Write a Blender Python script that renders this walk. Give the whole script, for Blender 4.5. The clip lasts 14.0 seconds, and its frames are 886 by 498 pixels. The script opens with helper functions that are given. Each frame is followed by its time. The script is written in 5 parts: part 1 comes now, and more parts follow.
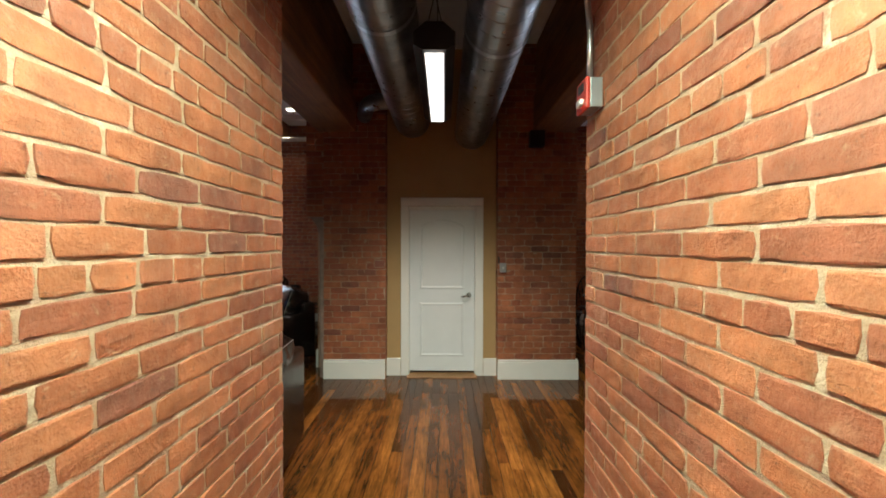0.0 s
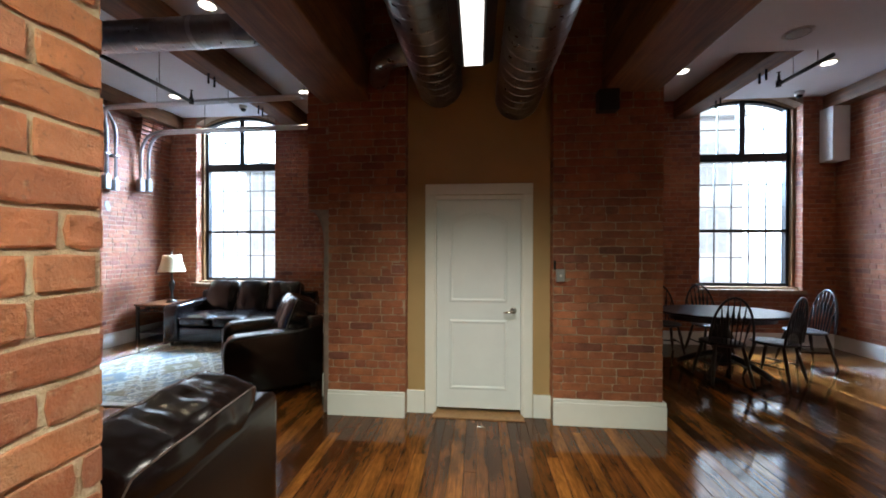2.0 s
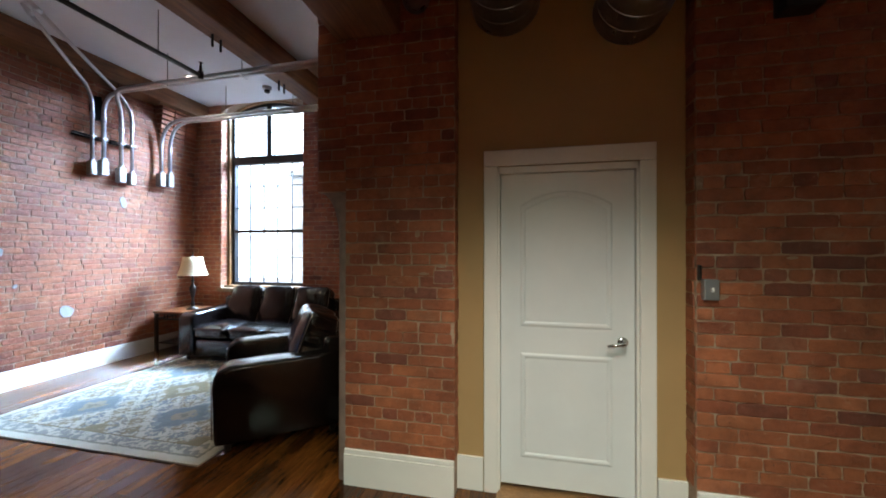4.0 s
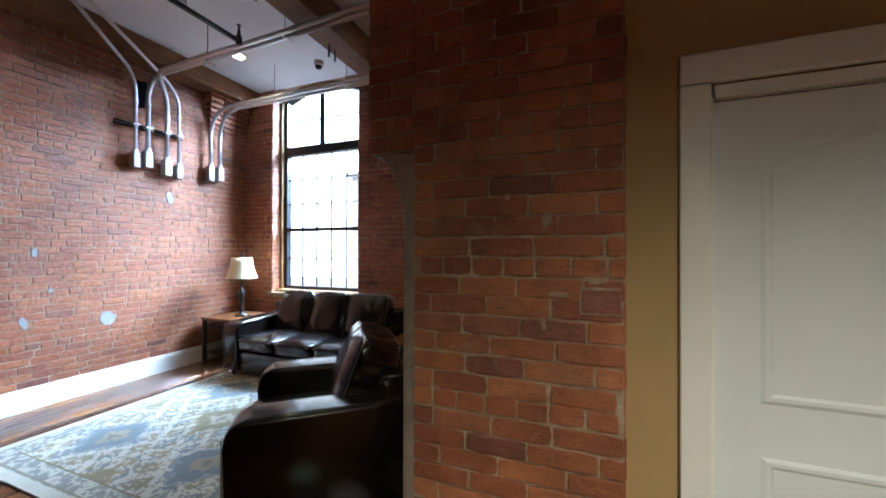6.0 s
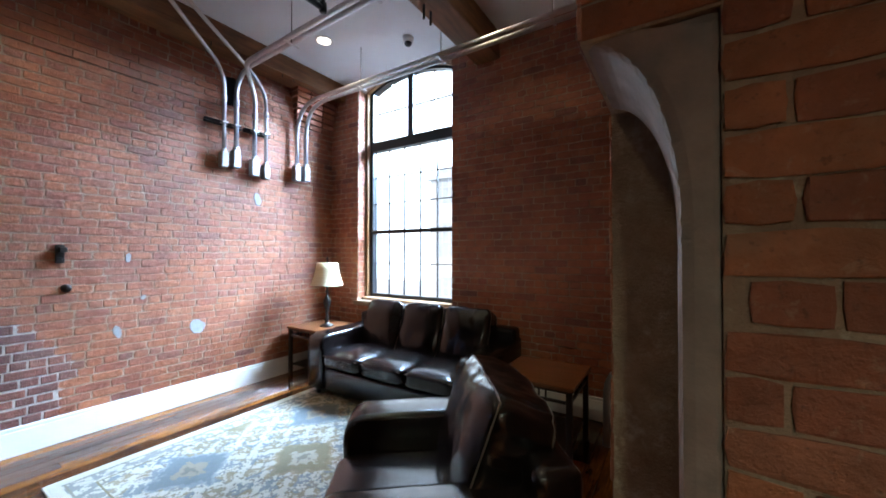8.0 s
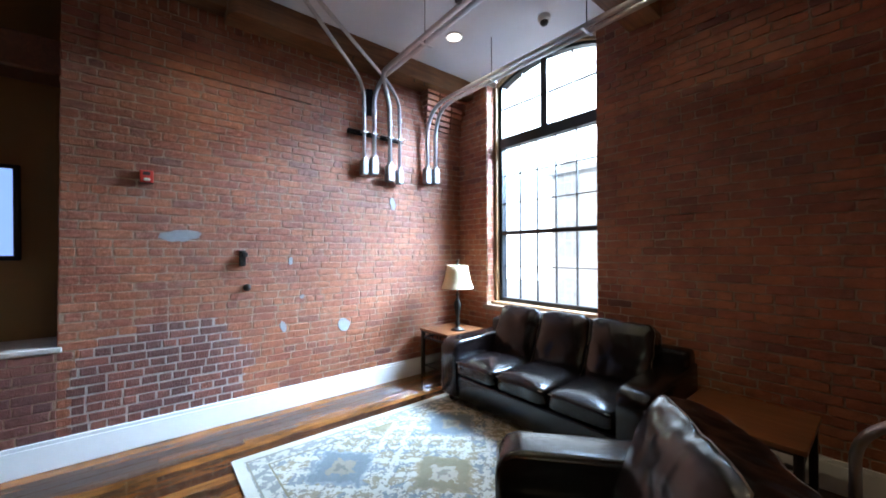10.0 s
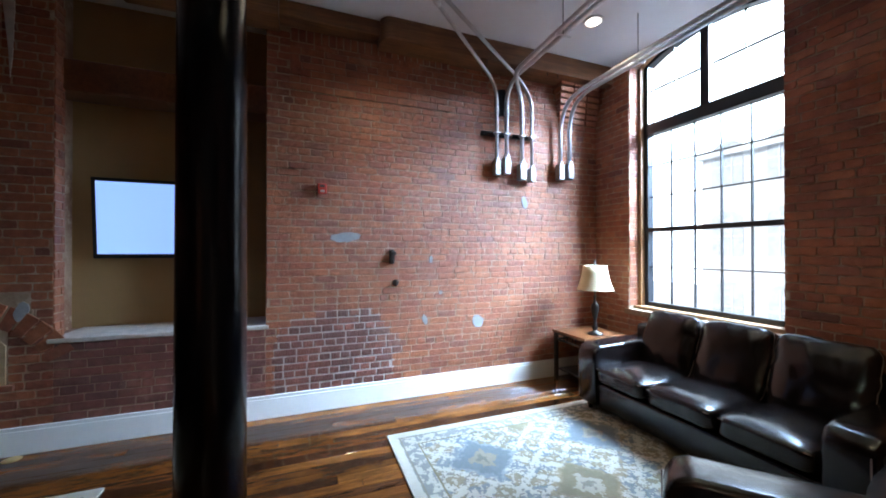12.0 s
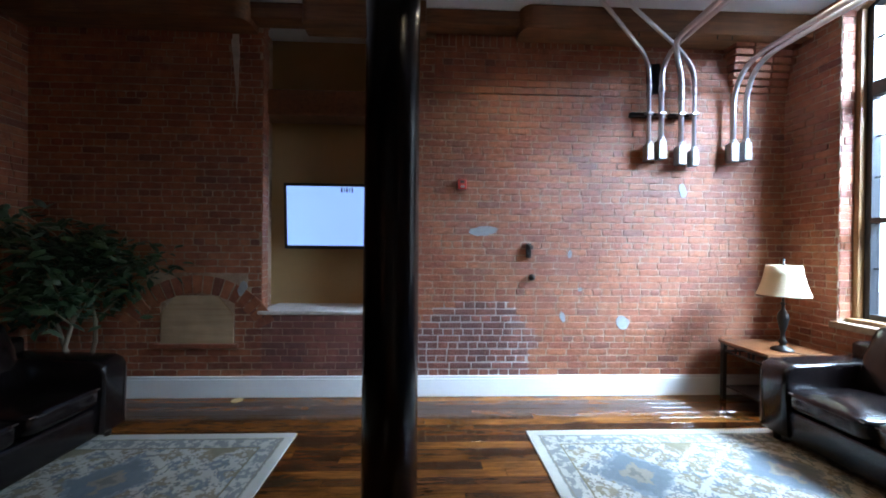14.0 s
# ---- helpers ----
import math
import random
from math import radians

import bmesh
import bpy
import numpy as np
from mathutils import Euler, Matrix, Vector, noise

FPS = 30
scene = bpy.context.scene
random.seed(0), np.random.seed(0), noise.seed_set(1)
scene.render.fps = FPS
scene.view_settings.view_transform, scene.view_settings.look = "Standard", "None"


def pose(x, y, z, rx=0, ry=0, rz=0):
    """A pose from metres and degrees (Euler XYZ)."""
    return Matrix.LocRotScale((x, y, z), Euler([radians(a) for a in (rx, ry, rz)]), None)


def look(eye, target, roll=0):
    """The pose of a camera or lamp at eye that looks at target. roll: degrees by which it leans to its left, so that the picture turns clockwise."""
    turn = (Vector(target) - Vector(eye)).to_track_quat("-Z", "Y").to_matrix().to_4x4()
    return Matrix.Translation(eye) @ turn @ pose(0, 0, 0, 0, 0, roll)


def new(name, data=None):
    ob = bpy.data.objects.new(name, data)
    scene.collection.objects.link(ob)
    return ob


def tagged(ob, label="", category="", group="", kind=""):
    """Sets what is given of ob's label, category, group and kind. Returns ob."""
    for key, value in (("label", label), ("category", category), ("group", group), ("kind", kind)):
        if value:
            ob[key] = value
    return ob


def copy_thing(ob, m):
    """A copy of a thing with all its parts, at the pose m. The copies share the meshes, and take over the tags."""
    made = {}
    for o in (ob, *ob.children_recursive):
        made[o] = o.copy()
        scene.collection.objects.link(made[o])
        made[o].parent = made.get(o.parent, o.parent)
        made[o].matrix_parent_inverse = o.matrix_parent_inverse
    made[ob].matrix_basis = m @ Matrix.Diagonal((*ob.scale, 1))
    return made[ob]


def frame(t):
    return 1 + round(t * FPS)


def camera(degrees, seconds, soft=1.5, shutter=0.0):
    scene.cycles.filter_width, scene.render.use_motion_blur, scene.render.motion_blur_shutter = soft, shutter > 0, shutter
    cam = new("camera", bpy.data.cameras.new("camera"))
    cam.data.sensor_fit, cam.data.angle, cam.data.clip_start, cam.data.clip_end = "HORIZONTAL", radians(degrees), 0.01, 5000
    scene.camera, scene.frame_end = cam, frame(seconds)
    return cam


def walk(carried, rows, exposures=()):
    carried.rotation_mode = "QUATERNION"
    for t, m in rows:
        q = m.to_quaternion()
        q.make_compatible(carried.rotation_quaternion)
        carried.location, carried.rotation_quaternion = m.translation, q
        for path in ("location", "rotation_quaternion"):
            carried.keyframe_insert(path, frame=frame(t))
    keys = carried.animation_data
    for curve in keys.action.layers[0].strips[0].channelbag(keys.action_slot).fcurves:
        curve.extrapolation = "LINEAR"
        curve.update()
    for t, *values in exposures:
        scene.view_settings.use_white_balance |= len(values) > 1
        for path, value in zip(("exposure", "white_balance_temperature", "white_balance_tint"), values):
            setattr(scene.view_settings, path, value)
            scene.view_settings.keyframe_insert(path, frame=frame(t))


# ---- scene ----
cam = camera(101.25, 14.0, soft=1.8)
# seconds, eye x y z, yaw, pitch, roll
ROWS = [
    (0.0, -0.086, 0.133, 1.575, 0.17, -0.63, -0.12),
    (0.5, -0.065, 0.345, 1.572, 1.63, -0.78, -0.04),
    (1.0, -0.052, 0.596, 1.569, 2.95, -0.34, 0.11),
    (1.5, -0.067, 0.853, 1.550, 4.21, -0.15, -0.13),
    (2.0, -0.117, 1.126, 1.552, 5.44, -0.23, -0.12),
    (2.5, -0.141, 1.403, 1.545, 7.09, -0.25, -0.02),
    (5.0, -0.635, 2.689, 1.508, 15.92, 0.53, -0.16),
    (5.5, -0.770, 2.915, 1.507, 18.19, 0.45, -0.17),
    (6.0, -0.900, 3.133, 1.513, 20.87, 0.32, -0.10),
    (6.5, -1.066, 3.326, 1.505, 23.56, 0.57, -0.03),
    (7.0, -1.235, 3.491, 1.514, 25.98, 0.70, -0.09),
    (9.5, -1.876, 3.849, 1.551, 45.75, 0.73, 0.16),
    (10.0, -1.900, 3.826, 1.568, 50.63, 0.66, 0.13),
    (10.5, -1.907, 3.803, 1.573, 55.58, 0.76, 0.03),
    (11.0, -1.921, 3.762, 1.573, 60.24, 0.79, 0.10),
    (11.5, -1.943, 3.713, 1.573, 64.63, 0.67, 0.03),
    (12.0, -1.953, 3.676, 1.586, 69.20, 0.29, -0.00),
    (12.5, -1.963, 3.640, 1.579, 73.79, 0.14, -0.04),
    (13.0, -1.982, 3.592, 1.568, 78.25, 0.04, -0.17),
    (13.5, -1.991, 3.549, 1.559, 82.99, -0.10, -0.32),
    (14.0, -1.998, 3.493, 1.555, 87.69, -0.34, -0.60),
]
walk(cam, [(t, pose(x, y, z, 90 + p, r, w)) for t, x, y, z, w, p, r in ROWS])

# ---- world, daylight, exposure ----
scene.view_settings.exposure = 0.18
world = bpy.data.worlds.new("sky")
scene.world = world
world.use_nodes = True
wn = world.node_tree.nodes
sky = wn.new("ShaderNodeTexSky")
sky.sky_type = "NISHITA"
sky.sun_disc = False
sky.sun_elevation, sky.sun_rotation = radians(38), radians(195)
world.node_tree.links.new(sky.outputs[0], wn["Background"].inputs[0])
wn["Background"].inputs[1].default_value = 0.15


def lamp(name, kind, m, power, colour=(1, 1, 1), size=0.1, size_y=None, spread=None):
    data = bpy.data.lights.new(name, kind)
    data.energy, data.color = power, colour
    if kind == "AREA":
        data.shape = "RECTANGLE" if size_y else "DISK"
        data.size = size
        if size_y:
            data.size_y = size_y
        if spread:
            data.spread = radians(spread)
    elif kind == "SUN":
        data.angle = radians(size)
    else:
        data.shadow_soft_size = size
    ob = new(name, data)
    ob.matrix_world = m
    return ob


SUN = lamp("sun", "SUN", look((0, 0, 0), (0.2, 0.75, -0.62)), 3.6, (1.0, 0.98, 0.95), 12)
# sky light for the two windows, from outside: one lamp low and aslant, one high above the lintel
DAY = (0.46, 0.69, 1.0)
WIN_L, WIN_R = -4.49, 4.19
lamp("window_light", "AREA", look((-2.2, 10.8, 5.7), (-4.9, 6.3, 1.0)), 4500, DAY, 4.4, 2.8, 115)
lamp("window_light", "AREA", look((WIN_L + 0.2, 9.4, 6.0), (WIN_L + 0.2, 6.2, 0.8)), 500, DAY, 2.6, 1.6, 80)
lamp("window_light", "AREA", look((2.4, 11.0, 4.5), (4.6, 5.8, 1.2)), 800, DAY, 3.6, 3.0, 105)
lamp("window_light", "AREA", look((WIN_R, 9.4, 6.0), (WIN_R, 6.2, 0.8)), 800, DAY, 2.6, 1.6, 80)
WARM = (1.0, 0.86, 0.57)

# ---- materials ----
class Mat:
    """A small wrapper round a node material with a Principled surface."""

    def __init__(self, name, rough=0.6, metal=0.0, colour=(0.5, 0.5, 0.5)):
        self.m = bpy.data.materials.new(name)
        self.m.use_nodes = True
        self.n, self.l = self.m.node_tree.nodes, self.m.node_tree.links
        self.b = self.n["Principled BSDF"]
        self.set("Roughness", rough)
        self.set("Metallic", metal)
        self.set("Base Color", (*colour, 1))
        self.co = self.n.new("ShaderNodeTexCoord")

    def set(self, key, value):
        self.b.inputs[key].default_value = value
        return self

    def link(self, out, key):
        self.l.new(out, self.b.inputs[key])
        return self

    def coords(self, scale=(1, 1, 1), world_space=False, turn=0):
        mp = self.n.new("ShaderNodeMapping")
        mp.inputs["Scale"].default_value = scale
        mp.inputs["Rotation"].default_value = (0, 0, turn)
        if world_space:
            g = self.n.new("ShaderNodeNewGeometry")
            self.l.new(g.outputs["Position"], mp.inputs[0])
        else:
            self.l.new(self.co.outputs["Object"], mp.inputs[0])
        return mp.outputs[0]

    def noise(self, vec, scale, detail=4, rough=0.55, dist=0.0):
        t = self.n.new("ShaderNodeTexNoise")
        t.inputs["Scale"].default_value, t.inputs["Detail"].default_value = scale, detail
        t.inputs["Roughness"].default_value, t.inputs["Distortion"].default_value = rough, dist
        self.l.new(vec, t.inputs["Vector"])
        return t.outputs[0]

    def voronoi(self, vec, scale, feature="F1", rnd=1.0):
        t = self.n.new("ShaderNodeTexVoronoi")
        t.feature = feature
        t.inputs["Scale"].default_value = scale
        t.inputs["Randomness"].default_value = rnd
        self.l.new(vec, t.inputs["Vector"])
        return t

    def ramp(self, fac, *stops):
        r = self.n.new("ShaderNodeValToRGB")
        e = r.color_ramp.elements
        while len(e) < len(stops):
            e.new(0.5)
        for k, (p, c) in zip(e, stops):
            k.position = p
            k.color = (*c, 1) if isinstance(c, tuple) else (c, c, c, 1)
        self.l.new(fac, r.inputs[0])
        return r.outputs[0]

    def mix(self, fac, a, b, mode="MIX"):
        x = self.n.new("ShaderNodeMix")
        x.data_type, x.blend_type = "RGBA", mode
        for key, v in ((0, fac), (6, a), (7, b)):
            if isinstance(v, (int, float)):
                x.inputs[key].default_value = v if key == 0 else (v, v, v, 1)
            elif isinstance(v, tuple):
                x.inputs[key].default_value = (*v, 1)
            else:
                self.l.new(v, x.inputs[key])
        return x.outputs[2]

    def math(self, op, a, b=0.0):
        x = self.n.new("ShaderNodeMath")
        x.operation = op
        for k, v in ((0, a), (1, b)):
            if isinstance(v, (int, float)):
                x.inputs[k].default_value = v
            else:
                self.l.new(v, x.inputs[k])
        return x.outputs[0]

    def random(self, island):
        if island:
            return self.n.new("ShaderNodeNewGeometry").outputs["Random Per Island"]
        return self.n.new("ShaderNodeObjectInfo").outputs["Random"]

    def bump(self, height, strength=0.3, distance=0.01):
        b = self.n.new("ShaderNodeBump")
        b.inputs["Strength"].default_value, b.inputs["Distance"].default_value = strength, distance
        self.l.new(height, b.inputs["Height"])
        self.l.new(b.outputs[0], self.b.inputs["Normal"])
        return self


def brick_material(name, island, plum=False):
    k = Mat(name, 0.85)
    w = k.coords(world_space=True)
    r = k.random(island)
    base = k.ramp(r, (0.0, (0.19, 0.060, 0.038)), (0.06, (0.29, 0.083, 0.041)), (0.4, (0.36, 0.109, 0.047)), (0.75, (0.41, 0.134, 0.056)),
                  (0.92, (0.44, 0.150, 0.068)), (1.0, (0.25, 0.082, 0.050)))
    if plum:
        base = k.ramp(r, (0.0, (0.13, 0.046, 0.038)), (0.5, (0.20, 0.066, 0.047)), (1.0, (0.27, 0.090, 0.057)))
    blot = k.ramp(k.noise(w, 9, 5, 0.65), (0.3, 0.62), (0.7, 1.15))
    c = k.mix(1.0, base, blot, "MULTIPLY")
    grime = k.ramp(k.noise(w, 1.3, 4, 0.6), (0.35, 0.78), (0.65, 1.08))
    c = k.mix(1.0, c, grime, "MULTIPLY")
    smear = k.ramp(k.noise(w, 23, 6, 0.7, 0.6), (0.60, 0.0), (0.76, 0.6))
    c = k.mix(smear, c, (0.46, 0.31, 0.21))
    wash = k.ramp(k.noise(w, 3.4, 5, 0.7, 0.4), (0.58, 0.0), (0.75, 0.35))
    c = k.mix(wash, c, (0.42, 0.27, 0.18))
    pits = k.ramp(k.noise(w, 60, 3, 0.6), (0.28, 0.62), (0.38, 1.0))
    c = k.mix(1.0, c, pits, "MULTIPLY")
    k.link(c, "Base Color")
    k.link(k.ramp(k.noise(w, 30, 3), (0.3, 0.42), (0.7, 0.72)), "Roughness")
    h = k.mix(0.4, k.noise(w, 28, 6, 0.7), k.noise(w, 110, 4, 0.7))
    return k.bump(h, 0.9, 0.012).m


BRICK, BRICK_ISLAND = brick_material("brick_piece", False), brick_material("brick_field", True)
BRICK_PLUM, BRICK_PLUM_ISLAND = brick_material("plum_brick_piece", False, True), brick_material("plum_brick_field", True, True)


def mortar_material():
    k = Mat("mortar", 0.95)
    w = k.coords(world_space=True)
    c = k.ramp(k.noise(w, 14, 6, 0.7), (0.25, (0.25, 0.155, 0.105)), (0.5, (0.37, 0.255, 0.175)), (0.75, (0.47, 0.35, 0.255)))
    c = k.mix(k.ramp(k.noise(w, 2.0, 4, 0.6), (0.50, 0.0), (0.70, 0.7)), c, (0.22, 0.095, 0.06))
    c = k.mix(k.ramp(k.noise(w, 7.5, 5, 0.75), (0.54, 0.0), (0.64, 0.75)), c, (0.53, 0.42, 0.32))
    k.link(c, "Base Color")
    return k.bump(k.noise(w, 130, 4, 0.7), 0.8, 0.008).m


MORTAR = mortar_material()


def plank_material(name, island):
    k = Mat(name, 0.2)
    w = k.coords(world_space=True)
    r = k.random(island)
    tone = k.ramp(r, (0.0, (0.055, 0.018, 0.006)), (0.3, (0.115, 0.038, 0.009)), (0.7, (0.18, 0.062, 0.013)), (1.0, (0.25, 0.092, 0.020)))
    mp = k.coords((26, 1.6, 1), True)
    sh = k.n.new("ShaderNodeVectorMath")
    sh.operation = "ADD"
    k.l.new(mp, sh.inputs[0])
    cx = k.n.new("ShaderNodeCombineXYZ")
    k.l.new(k.math("MULTIPLY", r, 91.0), cx.inputs[1])
    k.l.new(cx.outputs[0], sh.inputs[1])
    grain = k.noise(sh.outputs[0], 2.2, 7, 0.65, 1.4)
    c = k.mix(1.0, tone, k.ramp(grain, (0.28, 0.35), (0.5, 0.85), (0.72, 1.35)), "MULTIPLY")
    worn = k.ramp(k.noise(k.coords((2.6, 0.8, 1), True), 1.4, 5, 0.7), (0.36, 0.25), (0.62, 1.25))
    c = k.mix(1.0, c, worn, "MULTIPLY")
    scuff = k.ramp(k.noise(k.coords((9, 1.5, 1), True), 3, 6, 0.75), (0.62, 0.0), (0.74, 0.5))
    c = k.mix(scuff, c, (0.30, 0.13, 0.04))
    k.link(c, "Base Color")
    k.link(k.ramp(k.noise(w, 5, 5, 0.65), (0.3, 0.04), (0.7, 0.10)), "Roughness")
    k.set("Specular IOR Level", 0.42)
    h = k.mix(0.12, k.noise(w, 2.4, 3), grain)
    return k.bump(h, 0.16, 0.012).m


PLANK, PLANK_ISLAND = plank_material("floor_plank", False), plank_material("floor_planks", True)


def wood_material(name, dark, light, rough=0.5, axis=1, scale=1.0, bump=0.25):
    k = Mat(name, rough)
    s = [14 * scale] * 3
    s[axis] = 0.8 * scale
    g = k.noise(k.coords(tuple(s), True), 1.6, 7, 0.65, 1.2)
    c = k.ramp(g, (0.25, dark), (0.75, light))
    c = k.mix(1.0, c, k.ramp(k.noise(k.coords(world_space=True), 2.5, 4), (0.3, 0.7), (0.7, 1.15)), "MULTIPLY")
    k.link(c, "Base Color")
    return k.bump(g, bump, 0.01).m


TIMBER = wood_material("beam_timber", (0.085, 0.032, 0.011), (0.30, 0.128, 0.046), 0.6)
FRAME_WOOD = wood_material("window_wood", (0.20, 0.10, 0.04), (0.42, 0.24, 0.11), 0.45, 2)
TOP_WOOD = wood_material("polished_dark_wood", (0.010, 0.006, 0.006), (0.030, 0.016, 0.014), 0.3, 0)
TOP_WOOD.node_tree.nodes["Principled BSDF"].inputs["Specular IOR Level"].default_value = 0.12
TABLE_WOOD = wood_material("table_wood", (0.09, 0.028, 0.010), (0.22, 0.08, 0.03), 0.3, 0)
DARK_WOOD = wood_material("dark_wood", (0.008, 0.005, 0.004), (0.025, 0.013, 0.009), 0.38, 2)
PLY = wood_material("plywood", (0.34, 0.21, 0.11), (0.50, 0.34, 0.19), 0.7, 1, 0.6, 0.1)


def paint(name, colour, rough, fine=0.05, var=0.06, bump=0.15, scale=4):
    k = Mat(name, rough)
    w = k.coords(world_space=True)
    n = k.ramp(k.noise(w, scale, 5, 0.6), (0.3, 1.0 - var), (0.7, 1.0))
    k.link(k.mix(1.0, colour, n, "MULTIPLY"), "Base Color")
    k.link(k.ramp(k.noise(w, 12, 3), (0.3, max(0.02, rough - fine)), (0.7, rough + fine)), "Roughness")
    return k.bump(k.noise(w, 160, 3), bump, 0.002).m


WHITE = paint("white_trim_paint", (0.78, 0.76, 0.72), 0.4)
DOOR_WHITE = paint("door_paint", (0.73, 0.75, 0.76), 0.42)
CEILING = paint("ceiling_paint", (0.80, 0.81, 0.85), 0.85, var=0.04)
TAN = paint("tan_wall_paint", (0.42, 0.27, 0.12), 0.7, var=0.08)
PLASTER = paint("sill_plaster", (0.60, 0.54, 0.48), 0.85, var=0.3, bump=0.6, scale=14)
SILL = paint("worn_sill_boards", (0.30, 0.19, 0.12), 0.7, var=0.4, bump=0.5, scale=14)
CEMENT = paint("cement_patch", (0.38, 0.39, 0.41), 0.9, var=0.25, bump=0.5, scale=20)
STONE = paint("rounded_corner_cement", (0.30, 0.215, 0.18), 0.6, var=0.45, bump=0.5, scale=9)
BLACK = paint("black_frame_paint", (0.012, 0.014, 0.018), 0.35)
IRON = paint("black_column_paint", (0.003, 0.0035, 0.006), 0.15, 0.05, 0.3, 0.35, 18)
IRON.node_tree.nodes["Principled BSDF"].inputs["Specular IOR Level"].default_value = 0.18
RED = paint("red_plastic", (0.55, 0.035, 0.02), 0.35)
PLASTIC = paint("white_plastic", (0.75, 0.75, 0.74), 0.4)
RUBBER = paint("black_plastic", (0.015, 0.015, 0.016), 0.4)
SHADE = Mat("lamp_shade_fabric", 0.85, 0, (0.72, 0.58, 0.37)).set("Transmission Weight", 0.0).m
GALV = Mat("galvanised_steel", 0.42, 1.0, (0.66, 0.67, 0.70))
GALV.bump(GALV.noise(GALV.coords(world_space=True), 40, 3), 0.12, 0.004)
GALV = GALV.m
BOX_STEEL = Mat("box_steel", 0.42, 0.7, (0.36, 0.37, 0.39)).m
CHROME = Mat("brushed_nickel", 0.22, 1.0, (0.62, 0.60, 0.57)).m
# matte black colour that stands for the shade inside the brick hole
HOLE_SHADE = Mat("brick_hole_shade", 1.0, 0, (0.006, 0.005, 0.005)).set("Specular IOR Level", 0.0).m
DARK_METAL = Mat("dark_metal", 0.35, 0.9, (0.05, 0.045, 0.04)).m


def duct_material():
    k = Mat("duct_steel", 0.3, 1.0, (0.50, 0.51, 0.53))
    w = k.coords(world_space=True)
    n = k.noise(w, 7, 4)
    k.link(k.ramp(n, (0.3, (0.30, 0.30, 0.32)), (0.7, (0.46, 0.46, 0.48))), "Base Color")
    k.link(k.ramp(k.noise(w, 16, 3), (0.3, 0.26), (0.7, 0.40)), "Roughness")
    return k.bump(n, 0.08, 0.01).m


DUCT = duct_material()


def leather_material():
    k = Mat("dark_brown_leather", 0.32)
    w = k.coords(world_space=True)
    k.link(k.ramp(k.noise(w, 2.5, 3), (0.3, (0.0045, 0.0030, 0.0030)), (0.7, (0.008, 0.0048, 0.0045))), "Base Color")
    k.link(k.ramp(k.noise(w, 9, 4), (0.3, 0.20), (0.7, 0.25)), "Roughness")
    k.set("Specular IOR Level", 0.46)
    fold = k.mix(0.15, k.noise(k.coords((1, 1, 1), True), 6, 2, 0.5, 0.8), k.noise(k.coords((1, 1, 0.5), True), 14, 2, 0.5, 0.6))
    return k.bump(fold, 0.05, 0.02).m


LEATHER = leather_material()
SEAM = Mat("leather_seam", 0.42, 0, (0.12, 0.085, 0.07)).m


def glass_material():
    m = bpy.data.materials.new("window_glass")
    m.use_nodes = True
    n, l = m.node_tree.nodes, m.node_tree.links
    n.clear()
    out, mix = n.new("ShaderNodeOutputMaterial"), n.new("ShaderNodeMixShader")
    tr, gl = n.new("ShaderNodeBsdfTransparent"), n.new("ShaderNodeBsdfGlossy")
    gl.inputs["Roughness"].default_value = 0.02
    mix.inputs[0].default_value = 0.05
    l.new(tr.outputs[0], mix.inputs[1])
    l.new(gl.outputs[0], mix.inputs[2])
    l.new(mix.outputs[0], out.inputs[0])
    return m


GLASS = glass_material()


def glow(name, colour, strength):
    k = Mat(name, 0.5, 0, colour)
    k.set("Emission Color", (*colour, 1))
    k.set("Emission Strength", strength)
    return k.m


TUBE = glow("lamp_lens", (1.0, 0.97, 0.92), 1.8)
DOWN = glow("downlight_lens", (1.0, 0.93, 0.82), 5)
SCREEN = glow("screen_glow", (0.30, 0.52, 1.0), 0.95)


